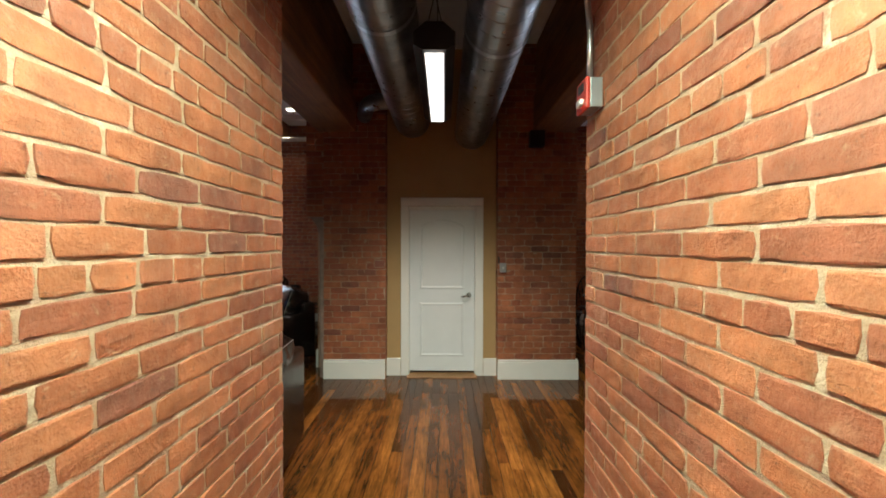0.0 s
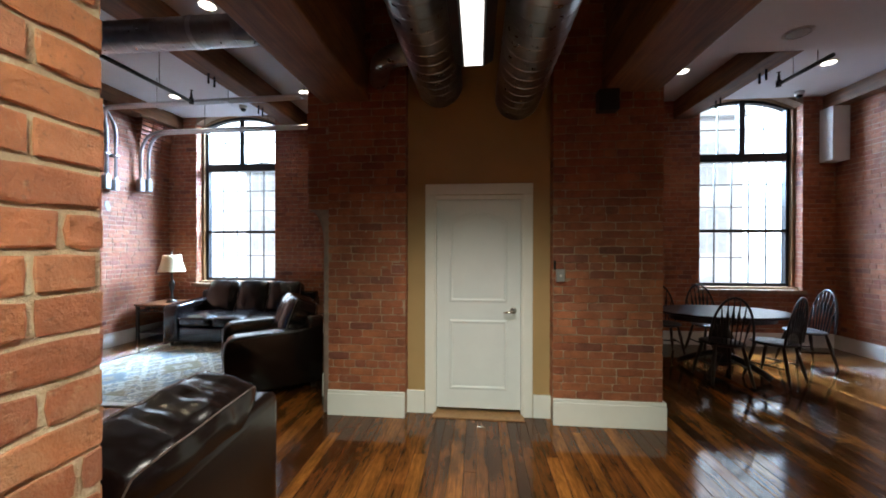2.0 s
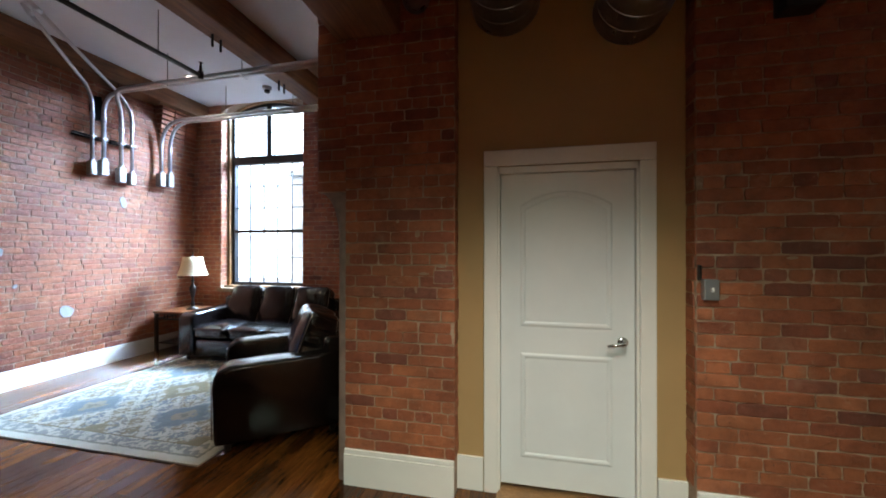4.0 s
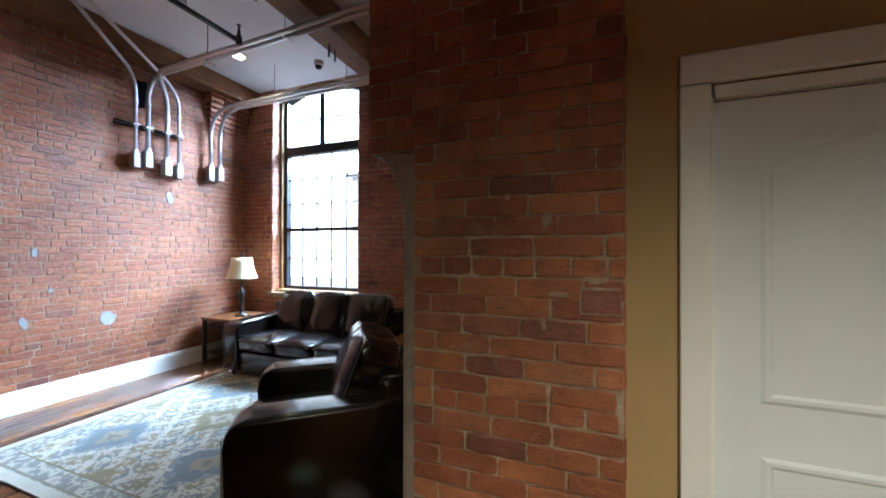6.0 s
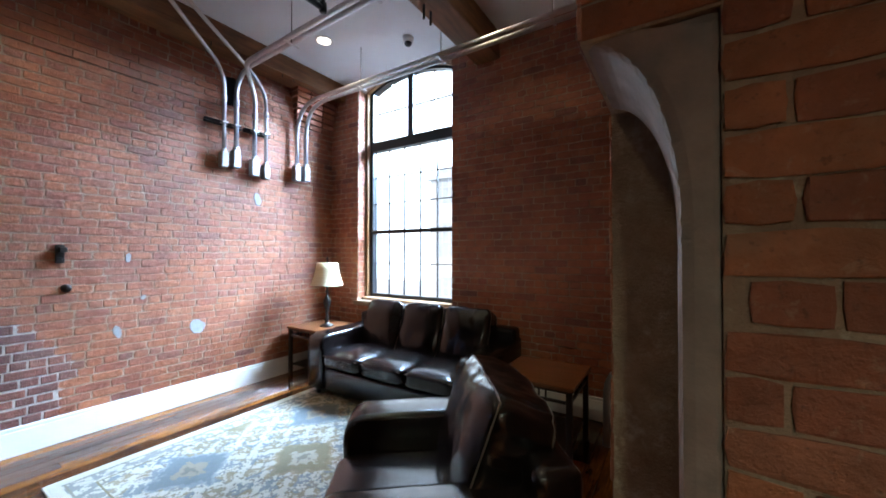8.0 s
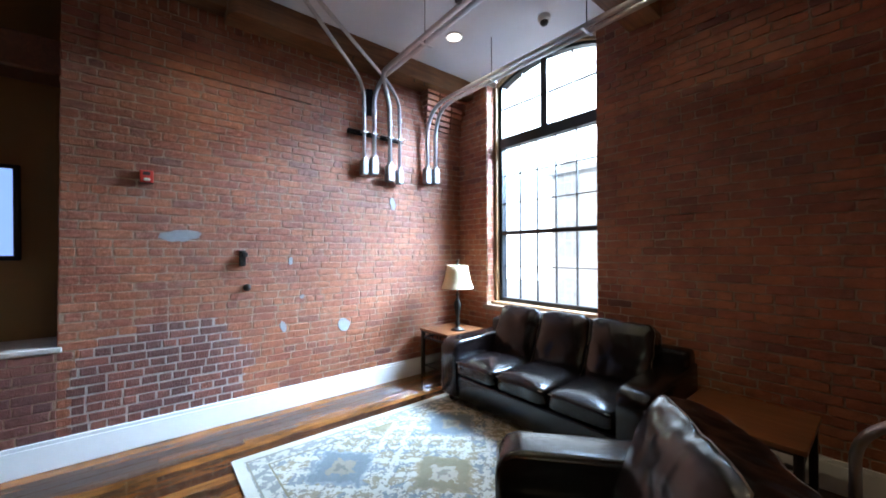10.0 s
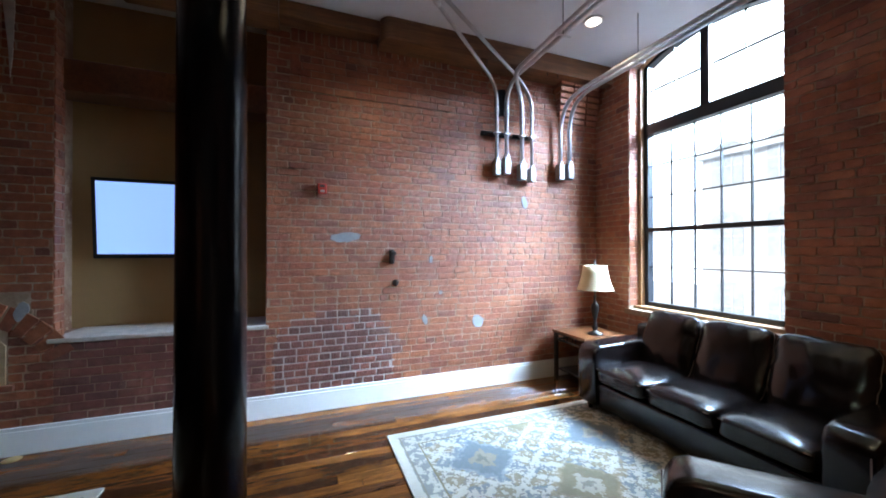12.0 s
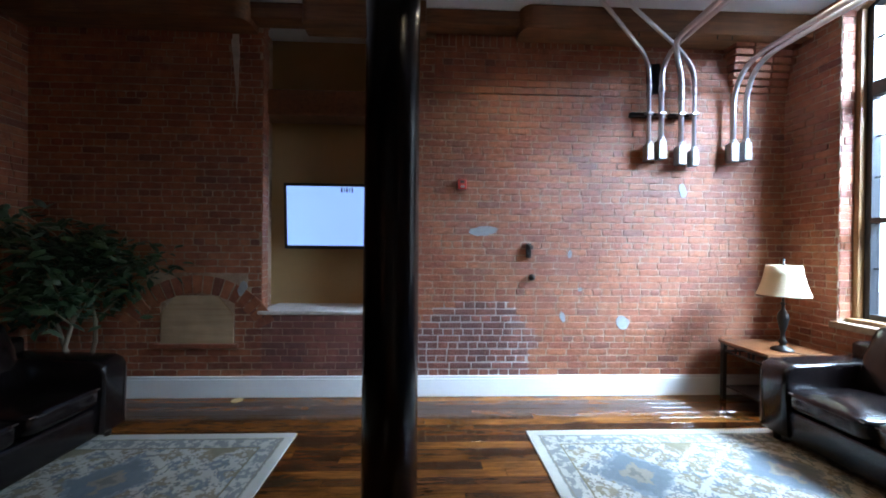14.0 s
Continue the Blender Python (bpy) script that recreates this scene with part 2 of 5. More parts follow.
def rug_material():
    k = Mat("woven_rug", 0.95)
    v = k.coords()
    snap = k.n.new("ShaderNodeVectorMath")
    snap.operation = "SNAP"
    k.l.new(v, snap.inputs[0])
    snap.inputs[1].default_value = (0.012, 0.012, 1.0)
    g = snap.outputs[0]
    cream, taupe, blue, olive = (0.42, 0.395, 0.33), (0.12, 0.115, 0.095), (0.115, 0.14, 0.155), (0.17, 0.145, 0.085)
    sep = k.n.new("ShaderNodeSeparateXYZ")
    k.l.new(g, sep.inputs[0])
    x, y = sep.outputs[0], sep.outputs[1]

    def lattice(ox, oy, px, py):
        a = k.math("ABSOLUTE", k.math("SUBTRACT", k.math("FRACT", k.math("ADD", k.math("DIVIDE", x, px), ox)), 0.5))
        b = k.math("ABSOLUTE", k.math("SUBTRACT", k.math("FRACT", k.math("ADD", k.math("DIVIDE", y, py), oy)), 0.5))
        return k.math("ADD", a, b)

    wob = k.math("MULTIPLY", k.math("SUBTRACT", k.noise(g, 15, 2), 0.5), 0.22)
    # thin vines, then small sprigs, then the large medallions
    line = k.math("ABSOLUTE", k.math("SUBTRACT", k.noise(g, 9, 2, 0.5, 0.6), 0.5))
    c = k.mix(k.ramp(line, (0.018, 0.75), (0.026, 0.0)), cream, taupe)
    rough_edge = k.math("MULTIPLY", k.math("SUBTRACT", k.noise(g, 34, 2), 0.5), 0.9)
    tint = k.ramp(k.noise(g, 4.5, 1), (0.47, (0.13, 0.16, 0.175)), (0.50, (0.20, 0.165, 0.10)))
    for ox, oy in ((0.0, 0.0), (0.5, 0.5)):
        dd = k.math("ADD", lattice(ox, oy, 0.23, 0.26), rough_edge)
        c = k.mix(k.ramp(dd, (0.31, 0.85), (0.33, 0.0)), c, tint)
        c = k.mix(k.ramp(dd, (0.07, 0.8), (0.09, 0.0)), c, cream)
    for ox, oy, inner, outer, heart in ((0.1, 0.2, blue, (0.18, 0.22, 0.235), (0.29, 0.235, 0.15)), (0.6, 0.7, olive, (0.23, 0.18, 0.10), (0.38, 0.355, 0.29))):
        dd = k.math("ADD", lattice(ox, oy, 1.05, 1.05), wob)
        c = k.mix(k.ramp(dd, (0.27, 0.8), (0.28, 0.0)), c, outer)
        c = k.mix(k.ramp(dd, (0.235, 0.75), (0.245, 0.0)), c, inner)
        c = k.mix(k.ramp(dd, (0.11, 0.7), (0.12, 0.0)), c, heart)
        c = k.mix(k.ramp(dd, (0.04, 0.7), (0.05, 0.0)), c, taupe)
    # border bands, from the distance to the nearest edge held in the mesh's uv
    uv = k.n.new("ShaderNodeSeparateXYZ")
    k.l.new(k.co.outputs["UV"], uv.inputs[0])
    e = k.math("MINIMUM", uv.outputs[0], uv.outputs[1])
    band = k.mix(k.ramp(k.noise(g, 19, 2, 0.5, 0.8), (0.47, 0.0), (0.51, 0.8)), cream, (0.15, 0.165, 0.16))
    c = k.mix(k.math("LESS_THAN", e, 0.20), c, band)
    c = k.mix(k.math("LESS_THAN", k.math("ABSOLUTE", k.math("SUBTRACT", e, 0.20)), 0.006), c, olive)
    c = k.mix(k.math("LESS_THAN", k.math("ABSOLUTE", k.math("SUBTRACT", e, 0.075)), 0.007), c, (0.20, 0.19, 0.15))
    c = k.mix(k.math("LESS_THAN", e, 0.06), c, (0.46, 0.43, 0.36))
    c = k.mix(1.0, c, k.ramp(k.noise(v, 3, 3), (0.3, 0.82), (0.7, 1.05)), "MULTIPLY")
    k.link(c, "Base Color")
    return k.bump(k.noise(v, 420, 2), 0.5, 0.004).m


RUG = rug_material()


def leaf_material():
    k = Mat("ficus_leaf", 0.4)
    k.link(k.ramp(k.random(True), (0.0, (0.008, 0.022, 0.007)), (0.7, (0.018, 0.044, 0.013)), (1.0, (0.05, 0.080, 0.025))), "Base Color")
    return k.m


LEAF = leaf_material()
BARK = wood_material("bark", (0.10, 0.07, 0.045), (0.26, 0.20, 0.14), 0.9, 2)
# the glare outdoors is put into these two near-white bluish colours
FACADE = paint("glare_paled_brick_facade", (0.74, 0.80, 0.86), 0.9, var=0.2, scale=1.5)
FAR_GLASS = paint("glare_paled_far_window", (0.60, 0.68, 0.76), 0.3, var=0.3)
PAVE = paint("street_paving", (0.58, 0.58, 0.58), 0.9, var=0.3)
HAZE = glow("bright_sky_backdrop", (0.72, 0.86, 1.0), 3.3)
MORTAR_PALE = paint("fresh_mortar", (0.66, 0.61, 0.56), 0.95, var=0.4, bump=0.6, scale=20)

# ---- mesh helpers ----
def finish(name, bm, mat, parent=None, label="", smooth=False):
    me = bpy.data.meshes.new(name)
    bmesh.ops.recalc_face_normals(bm, faces=bm.faces)
    bm.to_mesh(me)
    bm.free()
    me.materials.append(mat)
    if smooth:
        for p in me.polygons:
            p.use_smooth = True
    ob = new(name, me)
    if parent:
        ob.parent = parent
    if label:
        ob["label"] = label
    return ob


def part(name, bm, mat, parent, label="", smooth=False):
    return finish(name, bm, mat, parent, label, smooth)


def thing(name, m, label, category, group=""):
    ob = new(name)
    ob.empty_display_size = 0.1
    ob.matrix_world = m
    return tagged(ob, label, category, group)


def structure(ob, label, category):
    return tagged(ob, label, category, "", "structure")


def add_box(bm, x0, x1, y0, y1, z0, z1, bevel=0.0, seg=2):
    r = bmesh.ops.create_cube(bm, size=1.0)
    vs = r["verts"]
    for v in vs:
        v.co = Vector(((x0 + x1) / 2 + v.co.x * (x1 - x0), (y0 + y1) / 2 + v.co.y * (y1 - y0), (z0 + z1) / 2 + v.co.z * (z1 - z0)))
    if bevel:
        es = {e for v in vs for e in v.link_edges}
        bmesh.ops.bevel(bm, geom=list(es), offset=bevel, segments=seg, profile=0.6, affect="EDGES")
    return bm


def box(x0, x1, y0, y1, z0, z1, bevel=0.0, seg=2):
    return add_box(bmesh.new(), x0, x1, y0, y1, z0, z1, bevel, seg)


def add_tube(bm, pts, r, n=12, cap=True, radii=None):
    """A round tube swept along points."""
    pts = [Vector(p) for p in pts]
    rings, ref = [], None
    for i, p in enumerate(pts):
        d = ((pts[i] - pts[i - 1]).normalized() if i else Vector()) + ((pts[i + 1] - pts[i]).normalized() if i + 1 < len(pts) else Vector())
        d.normalize()
        if ref is None:
            ref = d.orthogonal().normalized()
        ref = (ref - d * ref.dot(d)).normalized()
        side = d.cross(ref)
        rr = radii[i] if radii else r
        rings.append([bm.verts.new(p + (ref * math.cos(2 * math.pi * k / n) + side * math.sin(2 * math.pi * k / n)) * rr) for k in range(n)])
    for a, b in zip(rings, rings[1:]):
        for k in range(n):
            bm.faces.new((a[k], a[(k + 1) % n], b[(k + 1) % n], b[k]))
    if cap:
        bm.faces.new(rings[0][::-1])
        bm.faces.new(rings[-1])
    return bm


def tube(pts, r, n=12, radii=None):
    return add_tube(bmesh.new(), pts, r, n, True, radii)


def bend(pts, radius, steps=6):
    """Round the corners of a polyline."""
    pts = [Vector(p) for p in pts]
    out = [pts[0]]
    for a, b, c in zip(pts, pts[1:], pts[2:]):
        u, w = (a - b), (c - b)
        r = min(radius, u.length * 0.49, w.length * 0.49)
        p, q = b + u.normalized() * r, b + w.normalized() * r
        for i in range(steps + 1):
            t = i / steps
            out.append(p.lerp(b, t).lerp(b.lerp(q, t), t))
    return out + [pts[-1]]


def lathe(profile, n=24, centre=(0, 0)):
    """A turned shape from (radius, height) pairs."""
    bm = bmesh.new()
    rings = []
    for r, z in profile:
        rings.append([bm.verts.new((centre[0] + r * math.cos(2 * math.pi * k / n), centre[1] + r * math.sin(2 * math.pi * k / n), z)) for k in range(n)])
    for a, b in zip(rings, rings[1:]):
        for k in range(n):
            bm.faces.new((a[k], a[(k + 1) % n], b[(k + 1) % n], b[k]))
    bm.faces.new(rings[0][::-1])
    bm.faces.new(rings[-1])
    return bm


def prism(outline, axis, a, b, bevel=0.0):
    """An outline of (u, v) pairs pushed along an axis from a to b. axis y: u = x, v = z; axis x: u = y, v = z; axis z: u = x, v = y."""
    put = {"x": lambda u, v, w: (w, u, v), "y": lambda u, v, w: (u, w, v), "z": lambda u, v, w: (u, v, w)}[axis]
    bm = bmesh.new()
    lo = [bm.verts.new(put(u, v, a)) for u, v in outline]
    hi = [bm.verts.new(put(u, v, b)) for u, v in outline]
    bm.faces.new(lo)
    bm.faces.new(hi[::-1])
    n = len(lo)
    for k in range(n):
        bm.faces.new((lo[k], lo[(k + 1) % n], hi[(k + 1) % n], hi[k]))
    bmesh.ops.recalc_face_normals(bm, faces=bm.faces)
    if bevel:
        bmesh.ops.bevel(bm, geom=list(bm.edges), offset=bevel, segments=2, profile=0.6, affect="EDGES")
    return bm


def cushion(sx, sy, sz, power=4.0, puff=0.25, cuts=9, seed=0, wrinkle=0.006):
    """A stuffed cushion round the origin: a box with soft edges, bulging faces and a few creases."""
    bm = bmesh.new()
    bmesh.ops.create_cube(bm, size=2.0)
    bmesh.ops.subdivide_edges(bm, edges=list(bm.edges), cuts=cuts, use_grid_fill=True)
    for v in bm.verts:
        v.co = stuffed(v.co, sx, sy, sz, power, puff, seed, wrinkle)
    return bm


def stuffed(c, sx, sy, sz, power, puff, seed, wrinkle):
    k = (abs(c.x) ** power + abs(c.y) ** power + abs(c.z) ** power) ** (1 / power)
    p = c / k
    bulge = 1 - puff * (1 - (1 - abs(c.x) ** 2.5) * (1 - abs(c.y) ** 2.5)) * 0.6
    q = Vector((p.x * sx / 2, p.y * sy / 2, p.z * sz / 2 * bulge))
    w = noise.noise(Vector((q.x * 7 + seed * 3.1, q.y * 7, q.z * 7))) + 0.5 * noise.noise(Vector((q.x * 17, q.y * 17 + seed, q.z * 17)))
    # gathered leather on the narrow sides
    if max(abs(c.x), abs(c.y)) > 0.97:
        w += 1.9 * noise.noise(Vector((q.x * 24, q.y * 24, q.z * 5 + seed))) * (1 - c.z * c.z)
    return q + q.normalized() * w * wrinkle


def cushion_seam(level, sx, sy, sz, power, puff, seed, wrinkle, m):
    """Piping round a cushion where its wide face meets the narrow side."""
    ring = []
    for i in range(48):
        s, k = divmod(i, 12)
        f = -1 + k / 6
        x, y = ((f, -1), (1, f), (-f, 1), (-1, -f))[s]
        ring.append(m @ (stuffed(Vector((x, y, level)), sx, sy, sz, power, puff, seed, wrinkle) * 1.004))
    return tube(ring + ring[:1], 0.0035, 6)


# ---- brick laying ----
COURSE, BRICK_L, JOINT = 0.0702, 0.212, 0.0078


def free_spans(length, z, holes):
    spans = [(0.0, length)]
    for u0, u1, z0, z1 in holes:
        if z0 - 0.01 < z < z1 + 0.01:
            spans = [s for a, b in spans for s in ((a, min(b, u0)), (max(a, u1), b)) if s[1] - s[0] > 0.03]
    return spans


def brick_shape(rng, length, height, proud, fine):
    """Verts and faces of one brick in its own frame: u along, v up, w out of the wall; worn edges and an uneven face."""
    nu, nv = (max(2, round(length / 0.055)), 2) if fine else (1, 1)
    b = rng.uniform(0.003, 0.0065)
    j = 0.0024 if fine else 0.003
    lift = proud + rng.uniform(-0.001, 0.003)
    tilt = rng.uniform(-0.0012, 0.0012)
    rim = [(k, 0) for k in range(nu)] + [(nu, i) for i in range(nv)] + [(k, nv) for k in range(nu, 0, -1)] + [(0, i) for i in range(nv, 0, -1)]
    verts, faces = [], []
    n = len(rim)
    for k, i in rim:
        u, v = length * k / nu + rng.uniform(-j, j), height * i / nv + rng.uniform(-j, j)
        if k in (0, nu) and i in (0, nv) and fine:
            pull = rng.uniform(0.0015, 0.0055)
            u += pull if k == 0 else -pull
            v += pull if i == 0 else -pull
        verts.append((u, v, -0.002))
    verts += [(u, v, lift * 0.7) for u, v, w in verts]
    g0, at = len(verts), {}
    for i in range(nv + 1):
        for k in range(nu + 1):
            at[k, i] = len(verts)
            a, c = k / nu, i / nv
            verts.append((b + (length - 2 * b) * a, b + (height - 2 * b) * c, lift + tilt * (2 * a - 1) + (rng.uniform(-0.0013, 0.0013) if fine else 0)))
    for q in range(n):
        r = (q + 1) % n
        faces.append((q, r, n + r, n + q))
        faces.append((n + q, n + r, at[rim[r]], at[rim[q]]))
    for i in range(nv):
        for k in range(nu):
            faces.append((at[k, i], at[k + 1, i], at[k + 1, i + 1], at[k, i + 1]))
    return verts, faces


def lay_bricks(wall, o, u, n, length, z0, z1, holes=(), near=None, seed=1, proud=0.005, fine=False, limit=290, headers=7, jag=0.0, material=None, joint=None):
    """Bricks on an upright wall face. o: foot of the face, u: along it, n: out of it. near: the stretch (u0, u1, za, zb) whose bricks are objects of their own."""
    rng = random.Random(seed)
    o, u, n, up = Vector(o), Vector(u), Vector(n), Vector((0, 0, 1))
    basis = Matrix((u, up, n)).transposed().to_4x4()
    all_v, all_f, made, shapes = [], [], 0, {}
    joint = joint or JOINT
    for row in range(int(round((z1 - z0) / COURSE))):
        z = z0 + row * COURSE
        zc = z + COURSE / 2
        head = headers and (row + seed) % headers == headers // 2
        step = (BRICK_L / 2 if head else BRICK_L + joint)
        for a, b in free_spans(length, zc, holes):
            a += rng.uniform(0, jag) if a > 0.001 or jag else 0
            x = a - rng.uniform(0, 0.03) - (step / 2 if row % 2 else 0)
            sag = rng.uniform(-0.002, 0.002)
            while x < b:
                wdt = step - joint + rng.uniform(-0.012, 0.012)
                s, e = max(x, a), min(x + wdt, b)
                x += wdt + joint
                if e - s < 0.025:
                    continue
                h = COURSE - joint + rng.uniform(-0.002, 0.002)
                zz = z + sag + joint / 2
                inside = near and near[0] <= (s + e) / 2 <= near[1] and near[2] <= zc <= near[3]
                if inside and made < limit:
                    key = (round((e - s) / 0.006), rng.randrange(4))
                    if key not in shapes:
                        vs, fs = brick_shape(rng, e - s, h, proud, fine)
                        me = bpy.data.meshes.new("brick")
                        me.from_pydata(vs, [], fs)
                        me.materials.append(material or BRICK)
                        shapes[key] = me
                    ob = new("brick", shapes[key])
                    ob.parent = wall
                    ob.matrix_basis = Matrix.Translation(o + u * s + up * zz) @ basis
                    made += 1
                else:
                    vs, fs = brick_shape(rng, e - s, h, proud, fine)
                    k = len(all_v)
                    all_v += [o + u * (s + p) + up * (zz + q) + n * w for p, q, w in vs]
                    all_f += [tuple(k + i for i in f) for f in fs]
    if all_v:
        me = bpy.data.meshes.new("brickwork")
        me.from_pydata(all_v, [], all_f)
        me.materials.append(material or BRICK_ISLAND)
        ob = new("brickwork", me)
        ob.parent = wall
        ob["kind"] = "stuff"
    return wall


# ---- the plan (metres) ----
CEIL = 3.92
WALL_W, WALL_E, WALL_N, WALL_S = -5.785, 5.42, 7.33, -0.5
HALL_L, HALL_R, HALL_END = -0.795, 0.535, 1.72
CORE_Y, CORE_L, CORE_R, CORE_BULGE = 4.40, -1.50, 1.46, -1.70
REC_L, REC_R, REC_Y = -0.775, 0.545, 4.515
WIN_W, WIN_Z0, WIN_Z1, GLASS_Y = 1.52, 0.93, 3.62, 7.57
SOUTH = -3.2
NOTCH_Y = 4.78


def wall_piece(name, bm, label, mat=None):
    return structure(finish(name, bm, mat or MORTAR), label, "wall")


# floor and ceiling
floor = structure(finish("floor", box(WALL_W - 1.0, WALL_E + 0.4, SOUTH - 0.3, WALL_N + 0.4, -0.2, -0.022), DARK_WOOD), "dark glossy varnished old pine plank floor", "floor")
ceiling = structure(finish("ceiling", box(WALL_W - 1.0, WALL_E + 0.4, SOUTH - 0.3, WALL_N, CEIL, CEIL + 0.25), CEILING), "white painted plaster ceiling between timber beams", "ceiling")
structure(finish("ceiling_soffit", box(CORE_R - 0.05, WALL_E, WALL_S, 5.27, 3.62, CEIL - 0.004), CEILING), "lower white plaster ceiling over the dining side", "ceiling")

# hall walls
wall_hall_l = wall_piece("wall_hall_left", box(HALL_L - 0.42, HALL_L, SOUTH, HALL_END, -0.02, CEIL), "orange-red old brick passage wall with pale mortar")
wall_hall_r = wall_piece("wall_hall_right", box(HALL_R, HALL_R + 0.42, SOUTH, HALL_END, -0.02, CEIL), "orange-red old brick passage wall beside fire alarm")
wall_piece("wall_hall_back", box(HALL_L - 0.42, HALL_R + 0.42, SOUTH - 0.25, SOUTH, -0.02, CEIL), "plain tan painted wall closing the passage", TAN)
wall_sl = wall_piece("wall_south_left", box(WALL_W, HALL_L - 0.42, WALL_S - 0.3, WALL_S, -0.02, CEIL), "old red brick end wall behind plant")
wall_piece("wall_south_right", box(HALL_R + 0.42, WALL_E, WALL_S - 0.3, WALL_S, -0.02, CEIL), "tan painted wall behind the dining side", TAN)

# west wall with the tall niche
NICHE = (1.67, 3.335, 0.87, 3.70)
NICHE_X = WALL_W - 0.515
bm = bmesh.new()
add_box(bm, WALL_W - 0.9, WALL_W, WALL_S - 0.3, NICHE[0], -0.02, CEIL)
add_box(bm, WALL_W - 0.9, WALL_W, NICHE[1], WALL_N + 0.3, -0.02, CEIL)
add_box(bm, WALL_W - 0.9, WALL_W, NICHE[0], NICHE[1], -0.02, NICHE[2])
# nib that narrows the mouth of the niche
add_box(bm, WALL_W - 0.13, WALL_W, NICHE[0], NICHE[0] + 0.125, NICHE[2], CEIL, 0.012)
wall_w = wall_piece("wall_west", bm, "long weathered red brick wall with cement patches and niche")
structure(finish("wall_niche_back", box(WALL_W - 0.9, NICHE_X, NICHE[0], NICHE[1], NICHE[2], CEIL), TAN), "tan painted back of the wall niche", "wall")
structure(finish("sill_niche", box(NICHE_X, WALL_W + 0.02, NICHE[0] + 0.09, NICHE[1] + 0.02, NICHE[2] - 0.025, NICHE[2] + 0.012, 0.008), PLASTER), "rough pale plaster sill of the niche", "sill")
structure(finish("beam_niche", box(WALL_W - 0.42, WALL_W - 0.10, NICHE[0], NICHE[1], 2.93, 3.20, 0.03, 3), TABLE_WOOD), "dark timber lintel across the niche", "beam")

# window walls, with arched openings
def arch_outline(cx, w, z0, spring, rise, steps=14):
    h = w / 2
    r = (h * h + rise * rise) / (2 * rise)
    a = math.asin(h / r)
    top = [(cx + r * math.sin(a - 2 * a * i / steps), spring + rise - r + r * math.cos(a - 2 * a * i / steps)) for i in range(steps + 1)]
    return [(cx - h, z0), (cx + h, z0)] + top


SPRING, RISE = 3.80, 0.20


def window_wall(name, x0, x1, cx, label):
    bm = bmesh.new()
    h = WIN_W / 2
    add_box(bm, x0, cx - h, WALL_N, WALL_N + 0.31, -0.02, 4.17)
    add_box(bm, cx + h, x1, WALL_N, WALL_N + 0.31, -0.02, 4.17)
    add_box(bm, cx - h, cx + h, WALL_N, WALL_N + 0.31, -0.02, WIN_Z0 - 0.06)
    # spandrel over the arch, in slices
    arc = arch_outline(cx, WIN_W, WIN_Z0, SPRING, RISE)[2:]
    for (ax, az), (bx, bz) in zip(arc, arc[1:]):
        wedge = prism([(bx, bz + 0.004), (ax, az + 0.004), (ax, 4.17), (bx, 4.17)], "y", WALL_N, WALL_N + 0.31)
        tmp = bpy.data.meshes.new("wedge")
        wedge.to_mesh(tmp)
        wedge.free()
        bm.from_mesh(tmp)
        bpy.data.meshes.remove(tmp)
    return wall_piece(name, bm, label)


wall_nl = window_wall("wall_north_left", WALL_W - 0.3, CORE_L, WIN_L, "red brick outer wall round a tall arched window")
wall_nr = window_wall("wall_north_right", CORE_R, WALL_E + 0.3, WIN_R, "red brick outer wall beside the dining table")
wall_e = wall_piece("wall_east", box(WALL_E, WALL_E + 0.3, WALL_S - 0.3, WALL_N, -0.02, CEIL), "red brick wall closing the dining side")

# stair core with the door
bm = bmesh.new()
add_box(bm, CORE_L, REC_L, CORE_Y, WALL_N, -0.02, CEIL)
add_box(bm, REC_R, CORE_R, CORE_Y, WALL_N, -0.02, CEIL)
add_box(bm, REC_L, REC_R, REC_Y + 0.15, WALL_N, -0.02, CEIL)
wall_c = wall_piece("wall_core", bm, "red brick core wall with a recessed door")
# upper part of the core's west corner steps out
cb = box(CORE_BULGE, CORE_L, CORE_Y, NOTCH_Y, 1.90, CEIL)
add_box(cb, CORE_BULGE, CORE_L, NOTCH_Y, WALL_N, -0.02, CEIL)
bulge = wall_piece("wall_core_corbel", cb, "projecting upper brickwork of the core corner")
DOOR_L, DOOR_R, DOOR_H = -0.505, 0.285, 2.03
tw = prism([(REC_L, -0.02), (DOOR_L - 0.02, -0.02), (DOOR_L - 0.02, DOOR_H + 0.02), (DOOR_R + 0.02, DOOR_H + 0.02), (DOOR_R + 0.02, -0.02), (REC_R, -0.02), (REC_R, CEIL), (REC_L, CEIL)],
           "y", REC_Y, REC_Y + 0.14)
wall_piece("wall_door_recess", tw, "tan painted wall round the white door", TAN)

# rounded cement corner below the corbel
out = [(CORE_L + 0.01, 0.0), (CORE_L - 0.055, 0.0), (CORE_L - 0.055, 1.55)]
for i in range(9):
    t = i / 8
    out.append((CORE_L - 0.055 - 0.145 * (1 - math.cos(t * math.pi / 2)), 1.58 + 0.32 * math.sin(t * math.pi / 2)))
out += [(CORE_L + 0.01, 1.90)]
corner = finish("corner_cement", prism(out, "y", CORE_Y + 0.004, CORE_Y + 0.35, 0.02), STONE, smooth=False)
structure(corner, "smooth worn cement rounded corner under the corbel", "trim")

# baseboards
def baseboard(name, bm):
    return structure(finish(name, bm, WHITE), "tall white painted baseboard", "baseboard")


